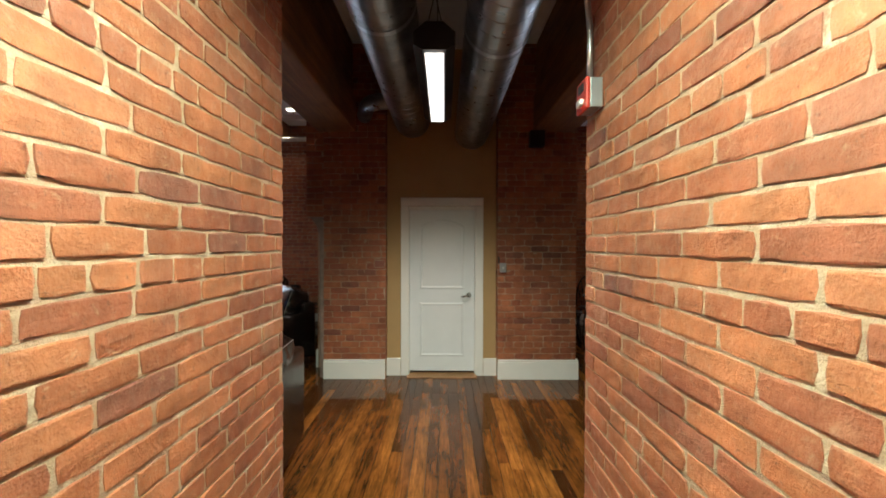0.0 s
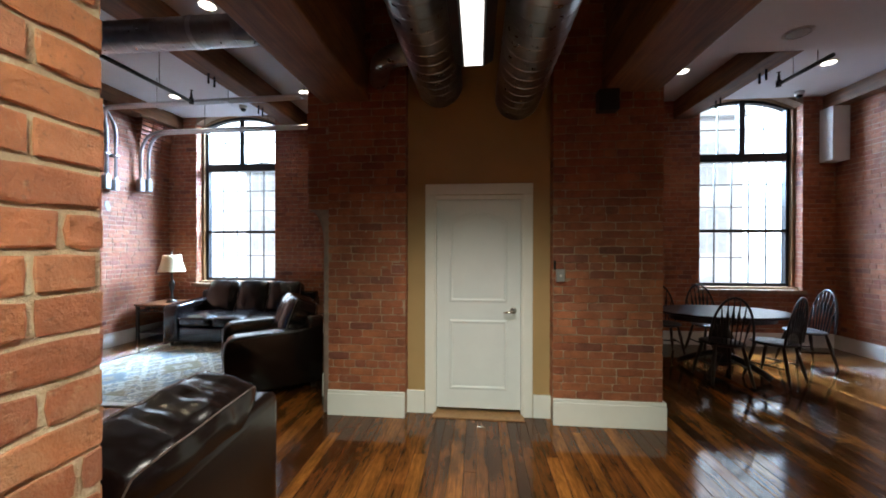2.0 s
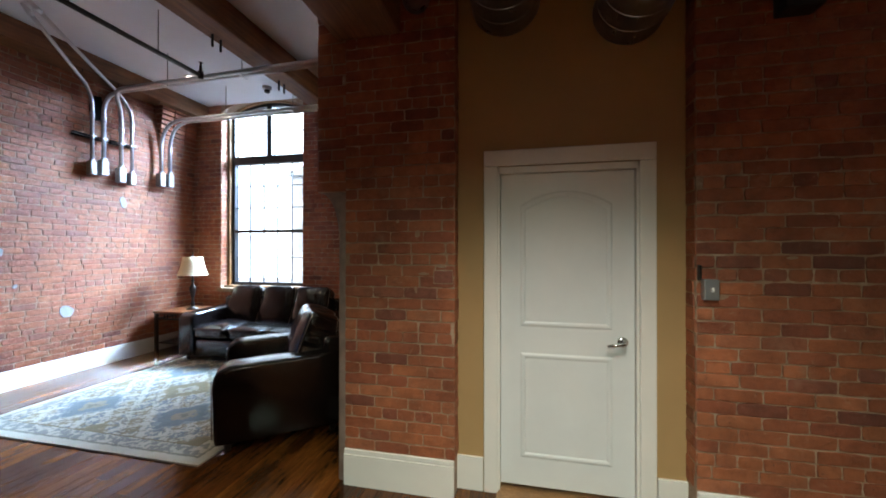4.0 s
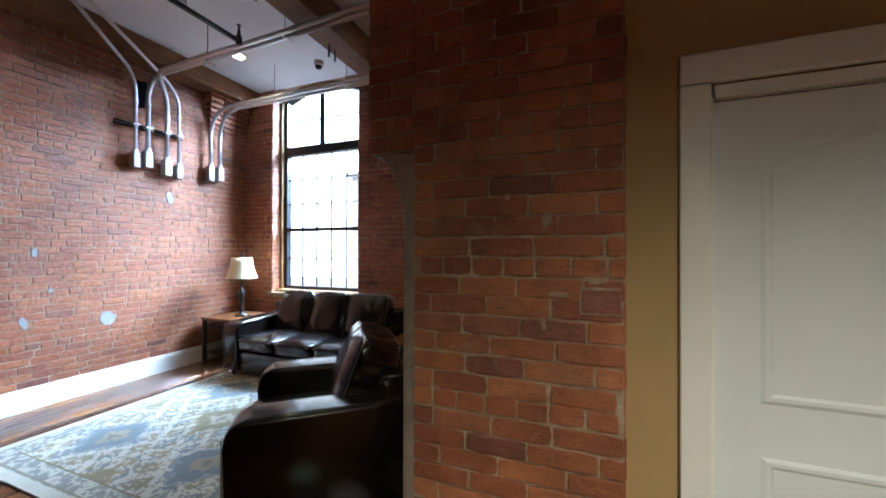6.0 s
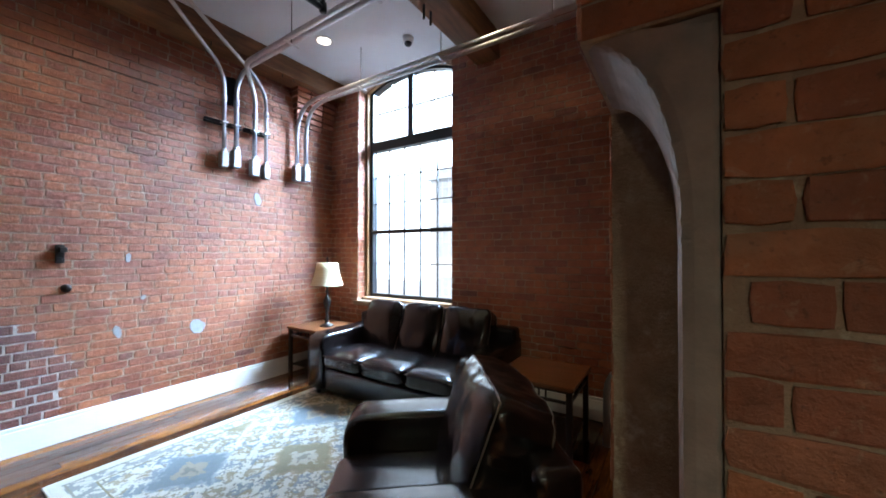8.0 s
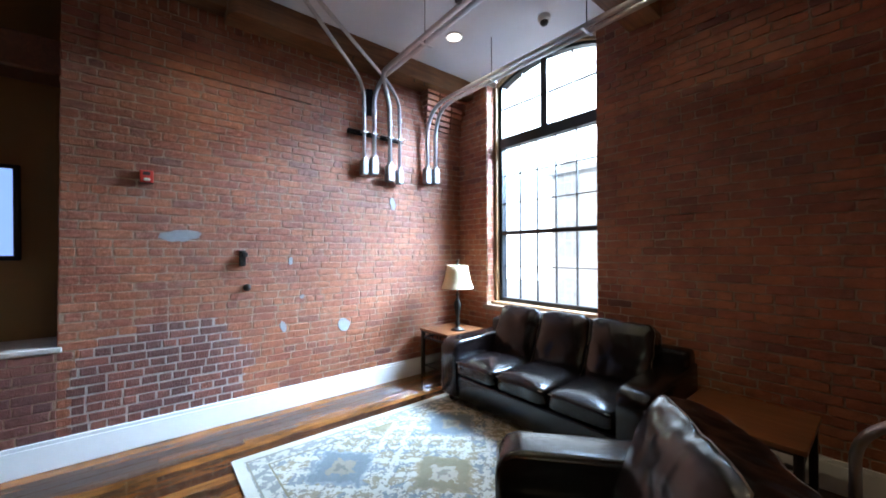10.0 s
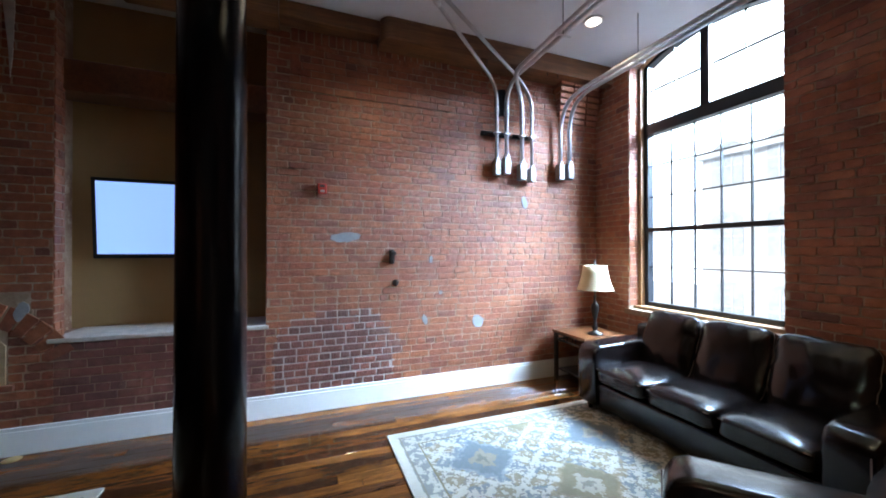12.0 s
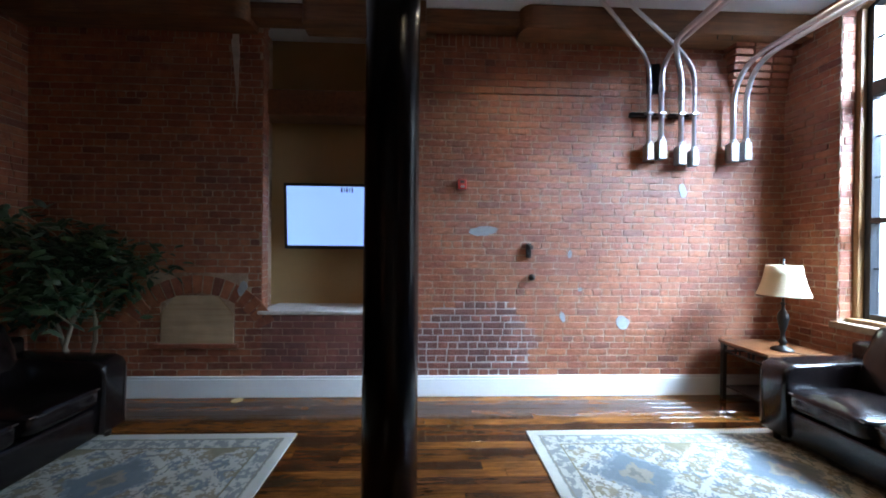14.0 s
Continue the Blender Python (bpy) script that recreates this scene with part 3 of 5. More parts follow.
def base_run(x0, x1, y0, y1, h=0.215):
    bm = box(x0, x1, y0, y1, 0.0, h - 0.03, 0.004)
    horiz = (x1 - x0) > (y1 - y0)
    if horiz:
        add_box(bm, x0, x1, y0 + 0.006, y1, h - 0.03, h, 0.006)
    else:
        add_box(bm, x0, x1 - 0.006, y0, y1, h - 0.03, h, 0.006)
    return bm


baseboard("baseboard_west", base_run(WALL_W, WALL_W + 0.028, WALL_S, WALL_N))
baseboard("baseboard_north_left", base_run(WALL_W + 0.03, CORE_L, WALL_N - 0.028, WALL_N))
baseboard("baseboard_north_right", base_run(CORE_R, WALL_E - 0.03, WALL_N - 0.028, WALL_N))
baseboard("baseboard_east", base_run(WALL_E - 0.028, WALL_E, WALL_S, WALL_N))
baseboard("baseboard_core_left", base_run(CORE_L + 0.0, REC_L, CORE_Y - 0.028, CORE_Y - 0.001, 0.23))
baseboard("baseboard_core_right", base_run(REC_R, CORE_R + 0.028, CORE_Y - 0.028, CORE_Y - 0.001, 0.23))
baseboard("baseboard_core_west", box(CORE_BULGE - 0.028, CORE_BULGE, NOTCH_Y, WALL_N - 0.03, 0, 0.23, 0.004))
baseboard("baseboard_core_east", box(CORE_R, CORE_R + 0.028, CORE_Y, WALL_N - 0.03, 0, 0.23, 0.004))
baseboard("baseboard_recess_left", box(REC_L, -0.61, REC_Y - 0.02, REC_Y - 0.001, 0, 0.21, 0.003))
baseboard("baseboard_recess_right", box(0.39, REC_R, REC_Y - 0.02, REC_Y - 0.001, 0, 0.21, 0.003))

# ---- the door ----
door = thing("door_1", pose(0, 0, 0), "closed white two-panel door with arched upper panel", "door")
door["kind"] = "structure"
bm = bmesh.new()
fy = REC_Y - 0.022
add_box(bm, -0.605, DOOR_L - 0.012, fy, REC_Y - 0.001, 0, DOOR_H + 0.012, 0.006)
part("casing", bm, WHITE, door)
part("casing", box(DOOR_R + 0.012, 0.385, fy, REC_Y - 0.001, 0, DOOR_H + 0.012, 0.006), WHITE, door)
part("casing", box(-0.605, 0.385, fy - 0.002, REC_Y - 0.001, DOOR_H + 0.014, DOOR_H + 0.112, 0.006), WHITE, door)
bm = box(DOOR_L - 0.02, DOOR_L, REC_Y + 0.0, REC_Y + 0.12, 0, DOOR_H + 0.01)
add_box(bm, DOOR_R, DOOR_R + 0.02, REC_Y, REC_Y + 0.12, 0, DOOR_H + 0.01)
add_box(bm, DOOR_L - 0.02, DOOR_R + 0.02, REC_Y, REC_Y + 0.12, DOOR_H - 0.03, DOOR_H + 0.01)
part("jamb", bm, WHITE, door)
LY = REC_Y + 0.03
leaf = part("leaf", box(DOOR_L + 0.003, DOOR_R - 0.003, LY, LY + 0.04, 0.045, DOOR_H - 0.033, 0.003), DOOR_WHITE, door)


def ring_panel(outline, y, depth, w):
    """A moulded frame round a panel: a recessed channel drawn as a raised ogee of width w."""
    bm = bmesh.new()
    cx = sum(p[0] for p in outline) / len(outline)
    cz = sum(p[1] for p in outline) / len(outline)
    loops = []
    for shrink, dy in ((0.0, 0.0), (0.35, -depth), (0.7, -depth * 0.9), (1.0, 0.0005)):
        lp = []
        for x, z in outline:
            dx, dz = x - cx, z - cz
            fx = max(0.0, (abs(dx) - w * shrink)) / max(abs(dx), 1e-6)
            fz = max(0.0, (abs(dz) - w * shrink)) / max(abs(dz), 1e-6)
            lp.append(bm.verts.new((cx + dx * fx, y + dy, cz + dz * fz)))
        loops.append(lp)
    for a, b in zip(loops, loops[1:]):
        for k in range(len(a)):
            bm.faces.new((a[k], a[(k + 1) % len(a)], b[(k + 1) % len(b)], b[k]))
    return bm


px0, px1 = DOOR_L + 0.125, DOOR_R - 0.125
mid = (px0 + px1) / 2
up_panel = arch_outline(mid, px1 - px0, 1.04, 1.80, 0.085, 12)
part("panel_moulding", ring_panel(up_panel, LY, 0.005, 0.034), DOOR_WHITE, leaf)
part("panel_moulding", ring_panel([(px0, 0.22), (px1, 0.22), (px1, 0.875), (px0, 0.875)], LY, 0.005, 0.034), DOOR_WHITE, leaf)
# lever handle
hb = lathe([(0.0, 0), (0.031, 0.0), (0.031, 0.006), (0.027, 0.011), (0.012, 0.013), (0.011, 0.045), (0.0, 0.046)], 20)
bmesh.ops.transform(hb, matrix=pose(DOOR_R - 0.07, LY, 0.97, 90), verts=hb.verts)
handle = part("handle_rose", hb, CHROME, leaf, "round nickel door rose", True)
part("handle_lever", tube(bend([(DOOR_R - 0.07, LY - 0.035, 0.97), (DOOR_R - 0.07, LY - 0.055, 0.97), (DOOR_R - 0.11, LY - 0.06, 0.965), (DOOR_R - 0.165, LY - 0.05, 0.952)], 0.02), 0.010), CHROME, leaf, "nickel lever", True)
part("threshold", box(DOOR_L - 0.02, DOOR_R + 0.02, REC_Y - 0.105, REC_Y + 0.13, 0.0, 0.012, 0.004), FRAME_WOOD, door, "pale worn oak threshold")

# ---- windows ----
def band(outer, inner, y0, y1):
    """A strip between two outlines of the same count, pushed from y0 to y1."""
    bm = bmesh.new()
    rows = [[bm.verts.new((x, y, z)) for x, z in line] for line, y in ((outer, y0), (inner, y0), (inner, y1), (outer, y1))]
    for a, b in zip(rows, rows[1:] + rows[:1]):
        for k in range(len(a) - 1):
            bm.faces.new((a[k], a[k + 1], b[k + 1], b[k]))
    for k in (0, -1):
        bm.faces.new([r[k] for r in rows])
    return bm


def window(name, cx, label):
    win = thing(name, pose(cx, GLASS_Y, 0), label, "window")
    win["kind"] = "structure"
    h = WIN_W / 2
    f0, f1 = -0.10, 0.10
    # timber lining
    for s in (-1, 1):
        part("window_frame", box(*sorted((s * h, s * (h - 0.045))), f0, f1, WIN_Z0, SPRING - 0.01, 0.004), FRAME_WOOD, win, "light brown timber lining")
    part("window_sill", box(-h, h, -0.17, f1, WIN_Z0 - 0.055, WIN_Z0, 0.006), FRAME_WOOD, win, "light brown timber sill board")
    part("stone_sill", box(-h - 0.05, h + 0.05, -0.275, -0.172, WIN_Z0 - 0.10, WIN_Z0 - 0.035, 0.01), SILL, win, "worn brown sill edge")
    g = h - 0.045
    fr = 0.05

    def bar(nm, x0, x1, z0, z1, d=0.03):
        return part(nm, box(x0, x1, -d, d, z0, z1, 0.003), BLACK, win)

    bar("sash_frame", -g, -g + fr, WIN_Z0, SPRING, 0.045)
    bar("sash_frame", g - fr, g, WIN_Z0, SPRING, 0.045)
    bar("bottom_rail", -g + fr, g - fr, WIN_Z0, WIN_Z0 + 0.05, 0.04)
    bar("meeting_rail", -g + fr, g - fr, 1.81, 1.86, 0.045)
    bar("transom", -g + fr, g - fr, 2.97, 3.10, 0.05)
    bar("mullion", -0.045, 0.045, 3.10, SPRING + 0.16, 0.05)
    # arched head
    o = arch_outline(0, 2 * g, 0, SPRING, RISE - 0.03)[2:]
    i = arch_outline(0, 2 * g - 0.1, 0, SPRING - 0.005, RISE - 0.07)[2:]
    part("arched_head", band(o, i, -0.045, 0.045), BLACK, win)
    o2 = arch_outline(0, 2 * h, 0, SPRING - 0.01, RISE)[2:]
    part("arched_lining", band(o2, o, -0.10, 0.10), FRAME_WOOD, win)
    # glazing bars
    x0, x1 = -g + fr, g - fr
    for z0, z1, rows in ((WIN_Z0 + 0.05, 1.81, 2), (1.86, 2.97, 3)):
        for c in range(1, 5):
            x = x0 + (x1 - x0) * c / 5
            part("glazing_bar", box(x - 0.0055, x + 0.0055, -0.014, 0.014, z0, z1), BLACK, win)
        for r in range(1, rows):
            z = z0 + (z1 - z0) * r / rows
            part("glazing_bar", box(x0, x1, -0.013, 0.013, z - 0.0055, z + 0.0055), BLACK, win)
    for x in (0.5 * (x0 - 0.045), 0.5 * (x1 + 0.045)):
        part("glazing_bar", box(x - 0.0055, x + 0.0055, -0.014, 0.014, 3.10, SPRING + 0.08), BLACK, win)
    for s in (-1, 1):
        part("glazing_bar", box(*sorted((s * 0.045, s * x1)), -0.013, 0.013, 3.50, 3.511), BLACK, win)
    for z0, z1 in ((WIN_Z0 + 0.05, 1.81), (1.86, 2.97), (3.10, SPRING + 0.2)):
        pn = part("pane", box(x0, x1, 0.018, 0.024, z0, z1), GLASS, win)
        pn.visible_shadow = False
    return win


window("window_1", WIN_L, "tall black steel window with timber lining and arched head")
window("window_2", WIN_R, "tall black steel window overlooking the street by the table")

# outside
ground = structure(finish("ground", box(-60, 60, WALL_N + 0.6, 120, -3.6, -3.5), PAVE), "grey paved street outside", "ground")
def facade(name, x0, x1, y, z1, nx, nz, label):
    b = thing(name, pose(0, 0, 0), label, "building")
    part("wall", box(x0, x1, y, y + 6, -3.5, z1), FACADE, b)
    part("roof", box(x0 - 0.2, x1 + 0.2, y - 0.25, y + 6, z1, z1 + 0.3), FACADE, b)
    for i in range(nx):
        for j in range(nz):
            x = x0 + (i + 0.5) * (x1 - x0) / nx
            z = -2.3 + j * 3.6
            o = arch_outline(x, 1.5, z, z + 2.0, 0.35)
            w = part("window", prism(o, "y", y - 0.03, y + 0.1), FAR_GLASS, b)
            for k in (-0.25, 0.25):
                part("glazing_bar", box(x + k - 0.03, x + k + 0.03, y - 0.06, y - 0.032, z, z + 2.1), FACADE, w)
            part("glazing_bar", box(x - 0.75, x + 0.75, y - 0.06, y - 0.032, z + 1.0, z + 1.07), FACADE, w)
    return b


facade("mill_building", -15.5, -8, 24, 6.5, 3, 3, "pale brick mill building across the street, glare put into its colour")
facade("mill_building", 4.5, 14.0, 22, 8.6, 3, 3, "pale mill building with arched windows across the street, glare put into its colour")

structure(finish("backdrop", box(-120, 120, 60, 60.5, -30, 70), HAZE), "bright overcast sky beyond the street", "backdrop")

# ---- beams ----
def beam(name, bm, label, mat=None):
    return structure(finish(name, bm, mat or TIMBER), label, "beam")


for i, (x0, x1) in enumerate(((-1.56, -1.12), (0.95, 1.42))):
    bm = box(x0, x1, HALL_END - 0.25, CORE_Y - 0.002, 2.89, 3.30, 0.018)
    add_box(bm, x0 + 0.03, x1 - 0.03, HALL_END - 0.25, CORE_Y - 0.002, 3.302, CEIL - 0.003, 0.015)
    beam("beam_hall_%d" % (i + 1), bm, "dark heavy timber girder over the passage end")
for i, x in enumerate((-3.27, 3.16)):
    beam("beam_room_%d" % (i + 1), box(x - 0.14, x + 0.14, WALL_S, WALL_N, 3.63, CEIL - 0.003, 0.015), "brown timber ceiling beam")
beam("beam_west", box(WALL_W, WALL_W + 0.18, WALL_S, WALL_N, 3.76, CEIL - 0.003, 0.015), "brown timber wall plate along the brick wall")
beam("beam_east", box(WALL_E - 0.20, WALL_E, WALL_S, WALL_N, 3.70, CEIL - 0.003, 0.015), "brown timber wall plate")


def bolster(name, y0, y1, flip):
    """A timber bolster along the wall plate, standing proud of it, with one rounded end."""
    a, b, r = WALL_W + 0.004, WALL_W + 0.29, 0.11
    o = [(a, y1), (b, y1)]
    for i in range(9):
        t = i / 8 * math.pi / 2
        o.append((b - r + r * math.cos(t), y0 + r - r * math.sin(t)))
    o.append((a, y0))
    if flip:
        o = [(u, y0 + y1 - v) for u, v in o]
    return beam(name, prism(o, "z", 3.69, CEIL - 0.004, 0.006), "shaped timber bolster along the wall plate")


bolster("beam_bolster_1", 4.38, WALL_N - 0.01, False)
bolster("beam_bolster_2", 2.25, 3.45, False)
bolster("beam_bolster_3", WALL_S, 1.75, True)

# ---- seating ----
def sofa(m, seats, width, label, group="leather seating"):
    """Faces -y, stands on z 0, centred on x; front edge at y = -0.48, back at 0.48."""
    s = thing("sofa" if seats > 1 else "armchair", m, label, "sofa" if seats > 1 else "armchair", group)
    h = width / 2
    aw = 0.23
    part("base", box(-h + 0.03, h - 0.03, -0.43, 0.45, 0.06, 0.30, 0.03, 3), LEATHER, s, smooth=True)
    for sx in (-1, 1):
        bm = prism([(-0.465, 0.07), (-0.478, 0.50), (-0.470, 0.57), (-0.44, 0.62), (-0.38, 0.645), (-0.10, 0.655), (0.25, 0.66), (0.46, 0.69), (0.47, 0.07)], "x", sx * h, sx * (h - aw), 0.03)
        arm = part("arm", bm, LEATHER, s, smooth=True)
        part("seam", tube([(sx * (h - 0.03), -0.478, 0.12), (sx * (h - 0.03), -0.482, 0.55)], 0.004, 6), SEAM, arm)
    part("back_frame", box(-h + 0.02, h - 0.02, 0.30, 0.48, 0.08, 0.79, 0.05, 3), LEATHER, s, smooth=True)
    w = (width - 2 * aw) / seats
    for i in range(seats):
        x = -h + aw + (i + 0.5) * w
        c = part("seat_cushion", cushion_at(w - 0.004, 0.72, 0.22, (x, -0.13, 0.395), 7, 0.50, 15, i + seats * 5), LEATHER, s, smooth=True)
        part("seam", tube(bend([(x - w / 2 + 0.03, -0.475, 0.445), (x + w / 2 - 0.03, -0.475, 0.445)], 0.02), 0.004, 6), SEAM, c)
        shape = (w - 0.002 + (0.14 if seats == 1 else 0), 0.57, 0.38 if seats == 1 else 0.31, 6.0, 0.26, i + seats * 9, 0.011)
        m_back = pose(x, 0.25, 0.675, 70, 0, 0)
        bm = cushion(*shape[:5], 30, *shape[5:])
        bmesh.ops.transform(bm, matrix=m_back, verts=bm.verts)
        b = part("back_cushion", bm, LEATHER, s, smooth=True)
        for level in ((-0.8, 0.8) if seats == 1 else (-0.62, 0.62)):
            part("seam", cushion_seam(level, *shape, m_back), SEAM, b)
    for x in (-h + 0.08, h - 0.08):
        for y in (-0.38, 0.38):
            part("leg", lathe([(0.022, 0), (0.032, 0.07)], 10, (x, y)), DARK_WOOD, s)
    return s


def cushion_at(sx, sy, sz, at, power, puff, cuts, seed):
    bm = cushion(sx, sy, sz, power, puff, cuts, seed)
    bmesh.ops.translate(bm, vec=Vector(at), verts=bm.verts)
    return bm


sofa(pose(-3.90, 6.76, 0.012), 3, 2.10, "dark brown leather three-seat sofa under the window")
sofa(pose(-2.50, 5.13, 0.012, 0, 0, -53), 1, 1.06, "dark brown leather armchair turned towards the rug")
sofa(pose(-1.60, 2.40, 0.0, 0, 0, -84), 1, 1.12, "dark brown leather armchair seen from its back")
sofa(pose(-4.05, 0.55, 0.012, 0, 0, 180), 3, 2.10, "dark brown leather sofa beside the potted tree")


# ---- rugs ----
def rug(x0, x1, y0, y1, label):
    r = thing("area_rug", pose((x0 + x1) / 2, (y0 + y1) / 2, 0), label, "rug", "rugs")
    w, l = (x1 - x0) / 2, (y1 - y0) / 2
    bm = box(-w, w, -l, l, 0.0, 0.012)
    uv = bm.loops.layers.uv.new("edge")

    bmesh.ops.subdivide_edges(bm, edges=list(bm.edges), cuts=15, use_grid_fill=True)
    for f in bm.faces:
        for lp in f.loops:
            c = lp.vert.co
            lp[uv].uv = (w - abs(c.x), l - abs(c.y))
    ob = part("field", bm, RUG, r)
    bm = bmesh.new()
    for s in (-1, 1):
        add_box(bm, -w - 0.012, w + 0.012, *sorted((s * l, s * (l + 0.014))), 0, 0.013, 0.003)
        add_box(bm, *sorted((s * w, s * (w + 0.014))), -l, l, 0, 0.013, 0.003)
    part("binding", bm, paint_binding, r, "cream bound edge")
    return r


paint_binding = paint("rug_binding", (0.48, 0.45, 0.38), 0.95)
rug(-5.01, -2.60, 4.345, 7.0, "cream rug with blue and olive floral medallions under sofa")
rug(-5.01, -2.60, -0.2, 2.42, "cream rug with blue and olive floral medallions beside column")


# ---- side tables and lamp ----
def side_table(m, w, d, hgt, label):
    t = thing("side_table", m, label, "side table", "side tables")
    part("tabletop", box(-w / 2, w / 2, -d / 2, d / 2, hgt - 0.028, hgt, 0.006), TABLE_WOOD, t, "reddish brown polished top")
    for x in (-w / 2 + 0.035, w / 2 - 0.035):
        for y in (-d / 2 + 0.035, d / 2 - 0.035):
            part("leg", box(x - 0.02, x + 0.02, y - 0.02, y + 0.02, 0, hgt - 0.028, 0.003), DARK_WOOD, t)
    for y in (-d / 2 + 0.035, d / 2 - 0.035):
        for z0, z1 in ((hgt - 0.05, hgt - 0.03), (hgt - 0.125, hgt - 0.105)):
            part("rail", box(-w / 2 + 0.05, w / 2 - 0.05, y - 0.009, y + 0.009, z0, z1), DARK_WOOD, t)
        for k in (-2, -1, 1, 2):
            part("slat", box(k * 0.05 - 0.006, k * 0.05 + 0.006, y - 0.006, y + 0.006, hgt - 0.106, hgt - 0.05), DARK_WOOD, t)
    for x in (-w / 2 + 0.035, w / 2 - 0.035):
        for z0, z1 in ((hgt - 0.05, hgt - 0.03), (hgt - 0.125, hgt - 0.105)):
            part("rail", box(x - 0.009, x + 0.009, -d / 2 + 0.05, d / 2 - 0.05, z0, z1), DARK_WOOD, t)
        for k in (-2, -1, 1, 2):
            part("slat", box(x - 0.006, x + 0.006, k * 0.05 - 0.006, k * 0.05 + 0.006, hgt - 0.106, hgt - 0.05), DARK_WOOD, t)
    part("shelf", box(-w / 2 + 0.05, w / 2 - 0.05, -d / 2 + 0.05, d / 2 - 0.05, 0.13, 0.15, 0.003), DARK_WOOD, t)
    return t


side_table(pose(-5.42, 6.86, 0), 0.56, 0.62, 0.615, "reddish wooden side table with dark slatted frame and lamp")
side_table(pose(-2.45, 6.62, 0), 0.60, 0.62, 0.60, "reddish wooden side table in the dark corner")

lampt = thing("table_lamp", pose(-5.28, 6.83, 0.615), "bronze table lamp with cream bell shade, unlit", "lamp")
part("lamp_base", lathe([(0.0, 0), (0.085, 0), (0.088, 0.012), (0.06, 0.03), (0.03, 0.04), (0.02, 0.06), (0.035, 0.085), (0.02, 0.11), (0.016, 0.16), (0.03, 0.22),
                         (0.046, 0.30), (0.042, 0.34), (0.018, 0.38), (0.012, 0.42), (0.022, 0.44), (0.01, 0.46), (0.008, 0.84), (0.0, 0.84)], 20), DARK_METAL, lampt, smooth=True)
bm = bmesh.new()
prev = None
for r, z in ((0.20, 0.52), (0.185, 0.56), (0.165, 0.62), (0.145, 0.70), (0.13, 0.80), (0.131, 0.80), (0.142, 0.72), (0.162, 0.63), (0.182, 0.57), (0.197, 0.52)):
    ring = [bm.verts.new((r * math.cos(k * math.pi / 16), r * math.sin(k * math.pi / 16), z)) for k in range(32)]
    if prev:
        for k in range(32):
            bm.faces.new((prev[k], prev[(k + 1) % 32], ring[(k + 1) % 32], ring[k]))
    prev = ring
part("shade", bm, SHADE, lampt, "cream fabric bell shade", True)
part("finial", lathe([(0.004, 0.84), (0.012, 0.852), (0.006, 0.87), (0.0, 0.875)], 12), DARK_METAL, lampt)
part("cord", tube(bend([(0.08, 0.0, 0.012), (0.14, 0.03, 0.006), (0.20, 0.10, 0.006)], 0.05), 0.004, 8), RUBBER, lampt)

# ---- column ----
col = thing("iron_column", pose(-3.66, 3.325, 0), "glossy black painted cast iron column", "column")
part("shaft", lathe([(0.128, 0), (0.126, 1.0), (0.122, 2.2), (0.118, CEIL - 0.02)], 40), IRON, col, smooth=True)
part("base_flange", lathe([(0.17, 0), (0.17, 0.03), (0.14, 0.06), (0.13, 0.08)], 40), IRON, col, smooth=True)

# ---- television ----
tv = thing("television", pose(-6.215, 2.455, 1.89, 4, 0, 90), "wall-mounted flat television showing a plain blue screen", "television")
part("casing", box(-0.61, 0.61, 0.0, 0.05, -0.375, 0.375, 0.008), RUBBER, tv)
part("screen", box(-0.575, 0.575, -0.004, -0.001, -0.335, 0.34), SCREEN, tv, "glowing pale blue screen")
part("bracket", box(-0.15, 0.15, 0.052, 0.11, -0.15, 0.15), RUBBER, tv)
# a small dark wordmark, as plain bars
for k, (w, h) in enumerate(((0.018, 0.05), (0.008, 0.05), (0.018, 0.05), (0.008, 0.05), (0.016, 0.05))):
    x = 0.045 + k * 0.03
    part("mark", box(x - w / 2, x + w / 2, -0.0065, -0.0045, 0.275, 0.275 + h), RUBBER, tv)

# ---- hall lights, ducts ----
def strip_light(m, label):
    s = thing("ceiling_light", m, label, "ceiling light", "strip lights")
    part("housing", prism([(-0.068, 0.0), (-0.12, 0.03), (-0.12, 0.10), (-0.05, 0.16), (0.05, 0.16), (0.12, 0.10), (0.12, 0.03), (0.068, 0.0)], "y", -0.6, 0.6), BLACK, s)
    part("diffuser", box(-0.055, 0.055, -0.57, 0.57, -0.012, -0.002, 0.003), TUBE, s, "glowing white lens")
    for y in (-0.45, 0.45):
        part("cable", tube([(-0.06, y, 0.16), (0, y, 0.42)], 0.003, 6), RUBBER, s)
        part("cable", tube([(0.06, y, 0.16), (0, y, 0.42)], 0.003, 6), RUBBER, s)
        part("rod", tube([(0, y, 0.42), (0, y, CEIL - 2.68)], 0.004, 6), DARK_METAL, s)
    return s


strip_light(pose(-0.145, 2.80, 2.68), "suspended black linear light, lit, before the door")
lamp("strip_lamp", "AREA", pose(-0.145, 2.80, 2.66), 34, (1.0, 0.95, 0.84), 0.12, 1.1, 114)
strip_light(pose(-0.13, 0.25, 2.68), "suspended black linear light, lit, over the passage")
lamp("strip_lamp", "AREA", pose(-0.13, 0.25, 2.66), 118, (0.80, 1.0, 0.78), 0.12, 1.1, 165)


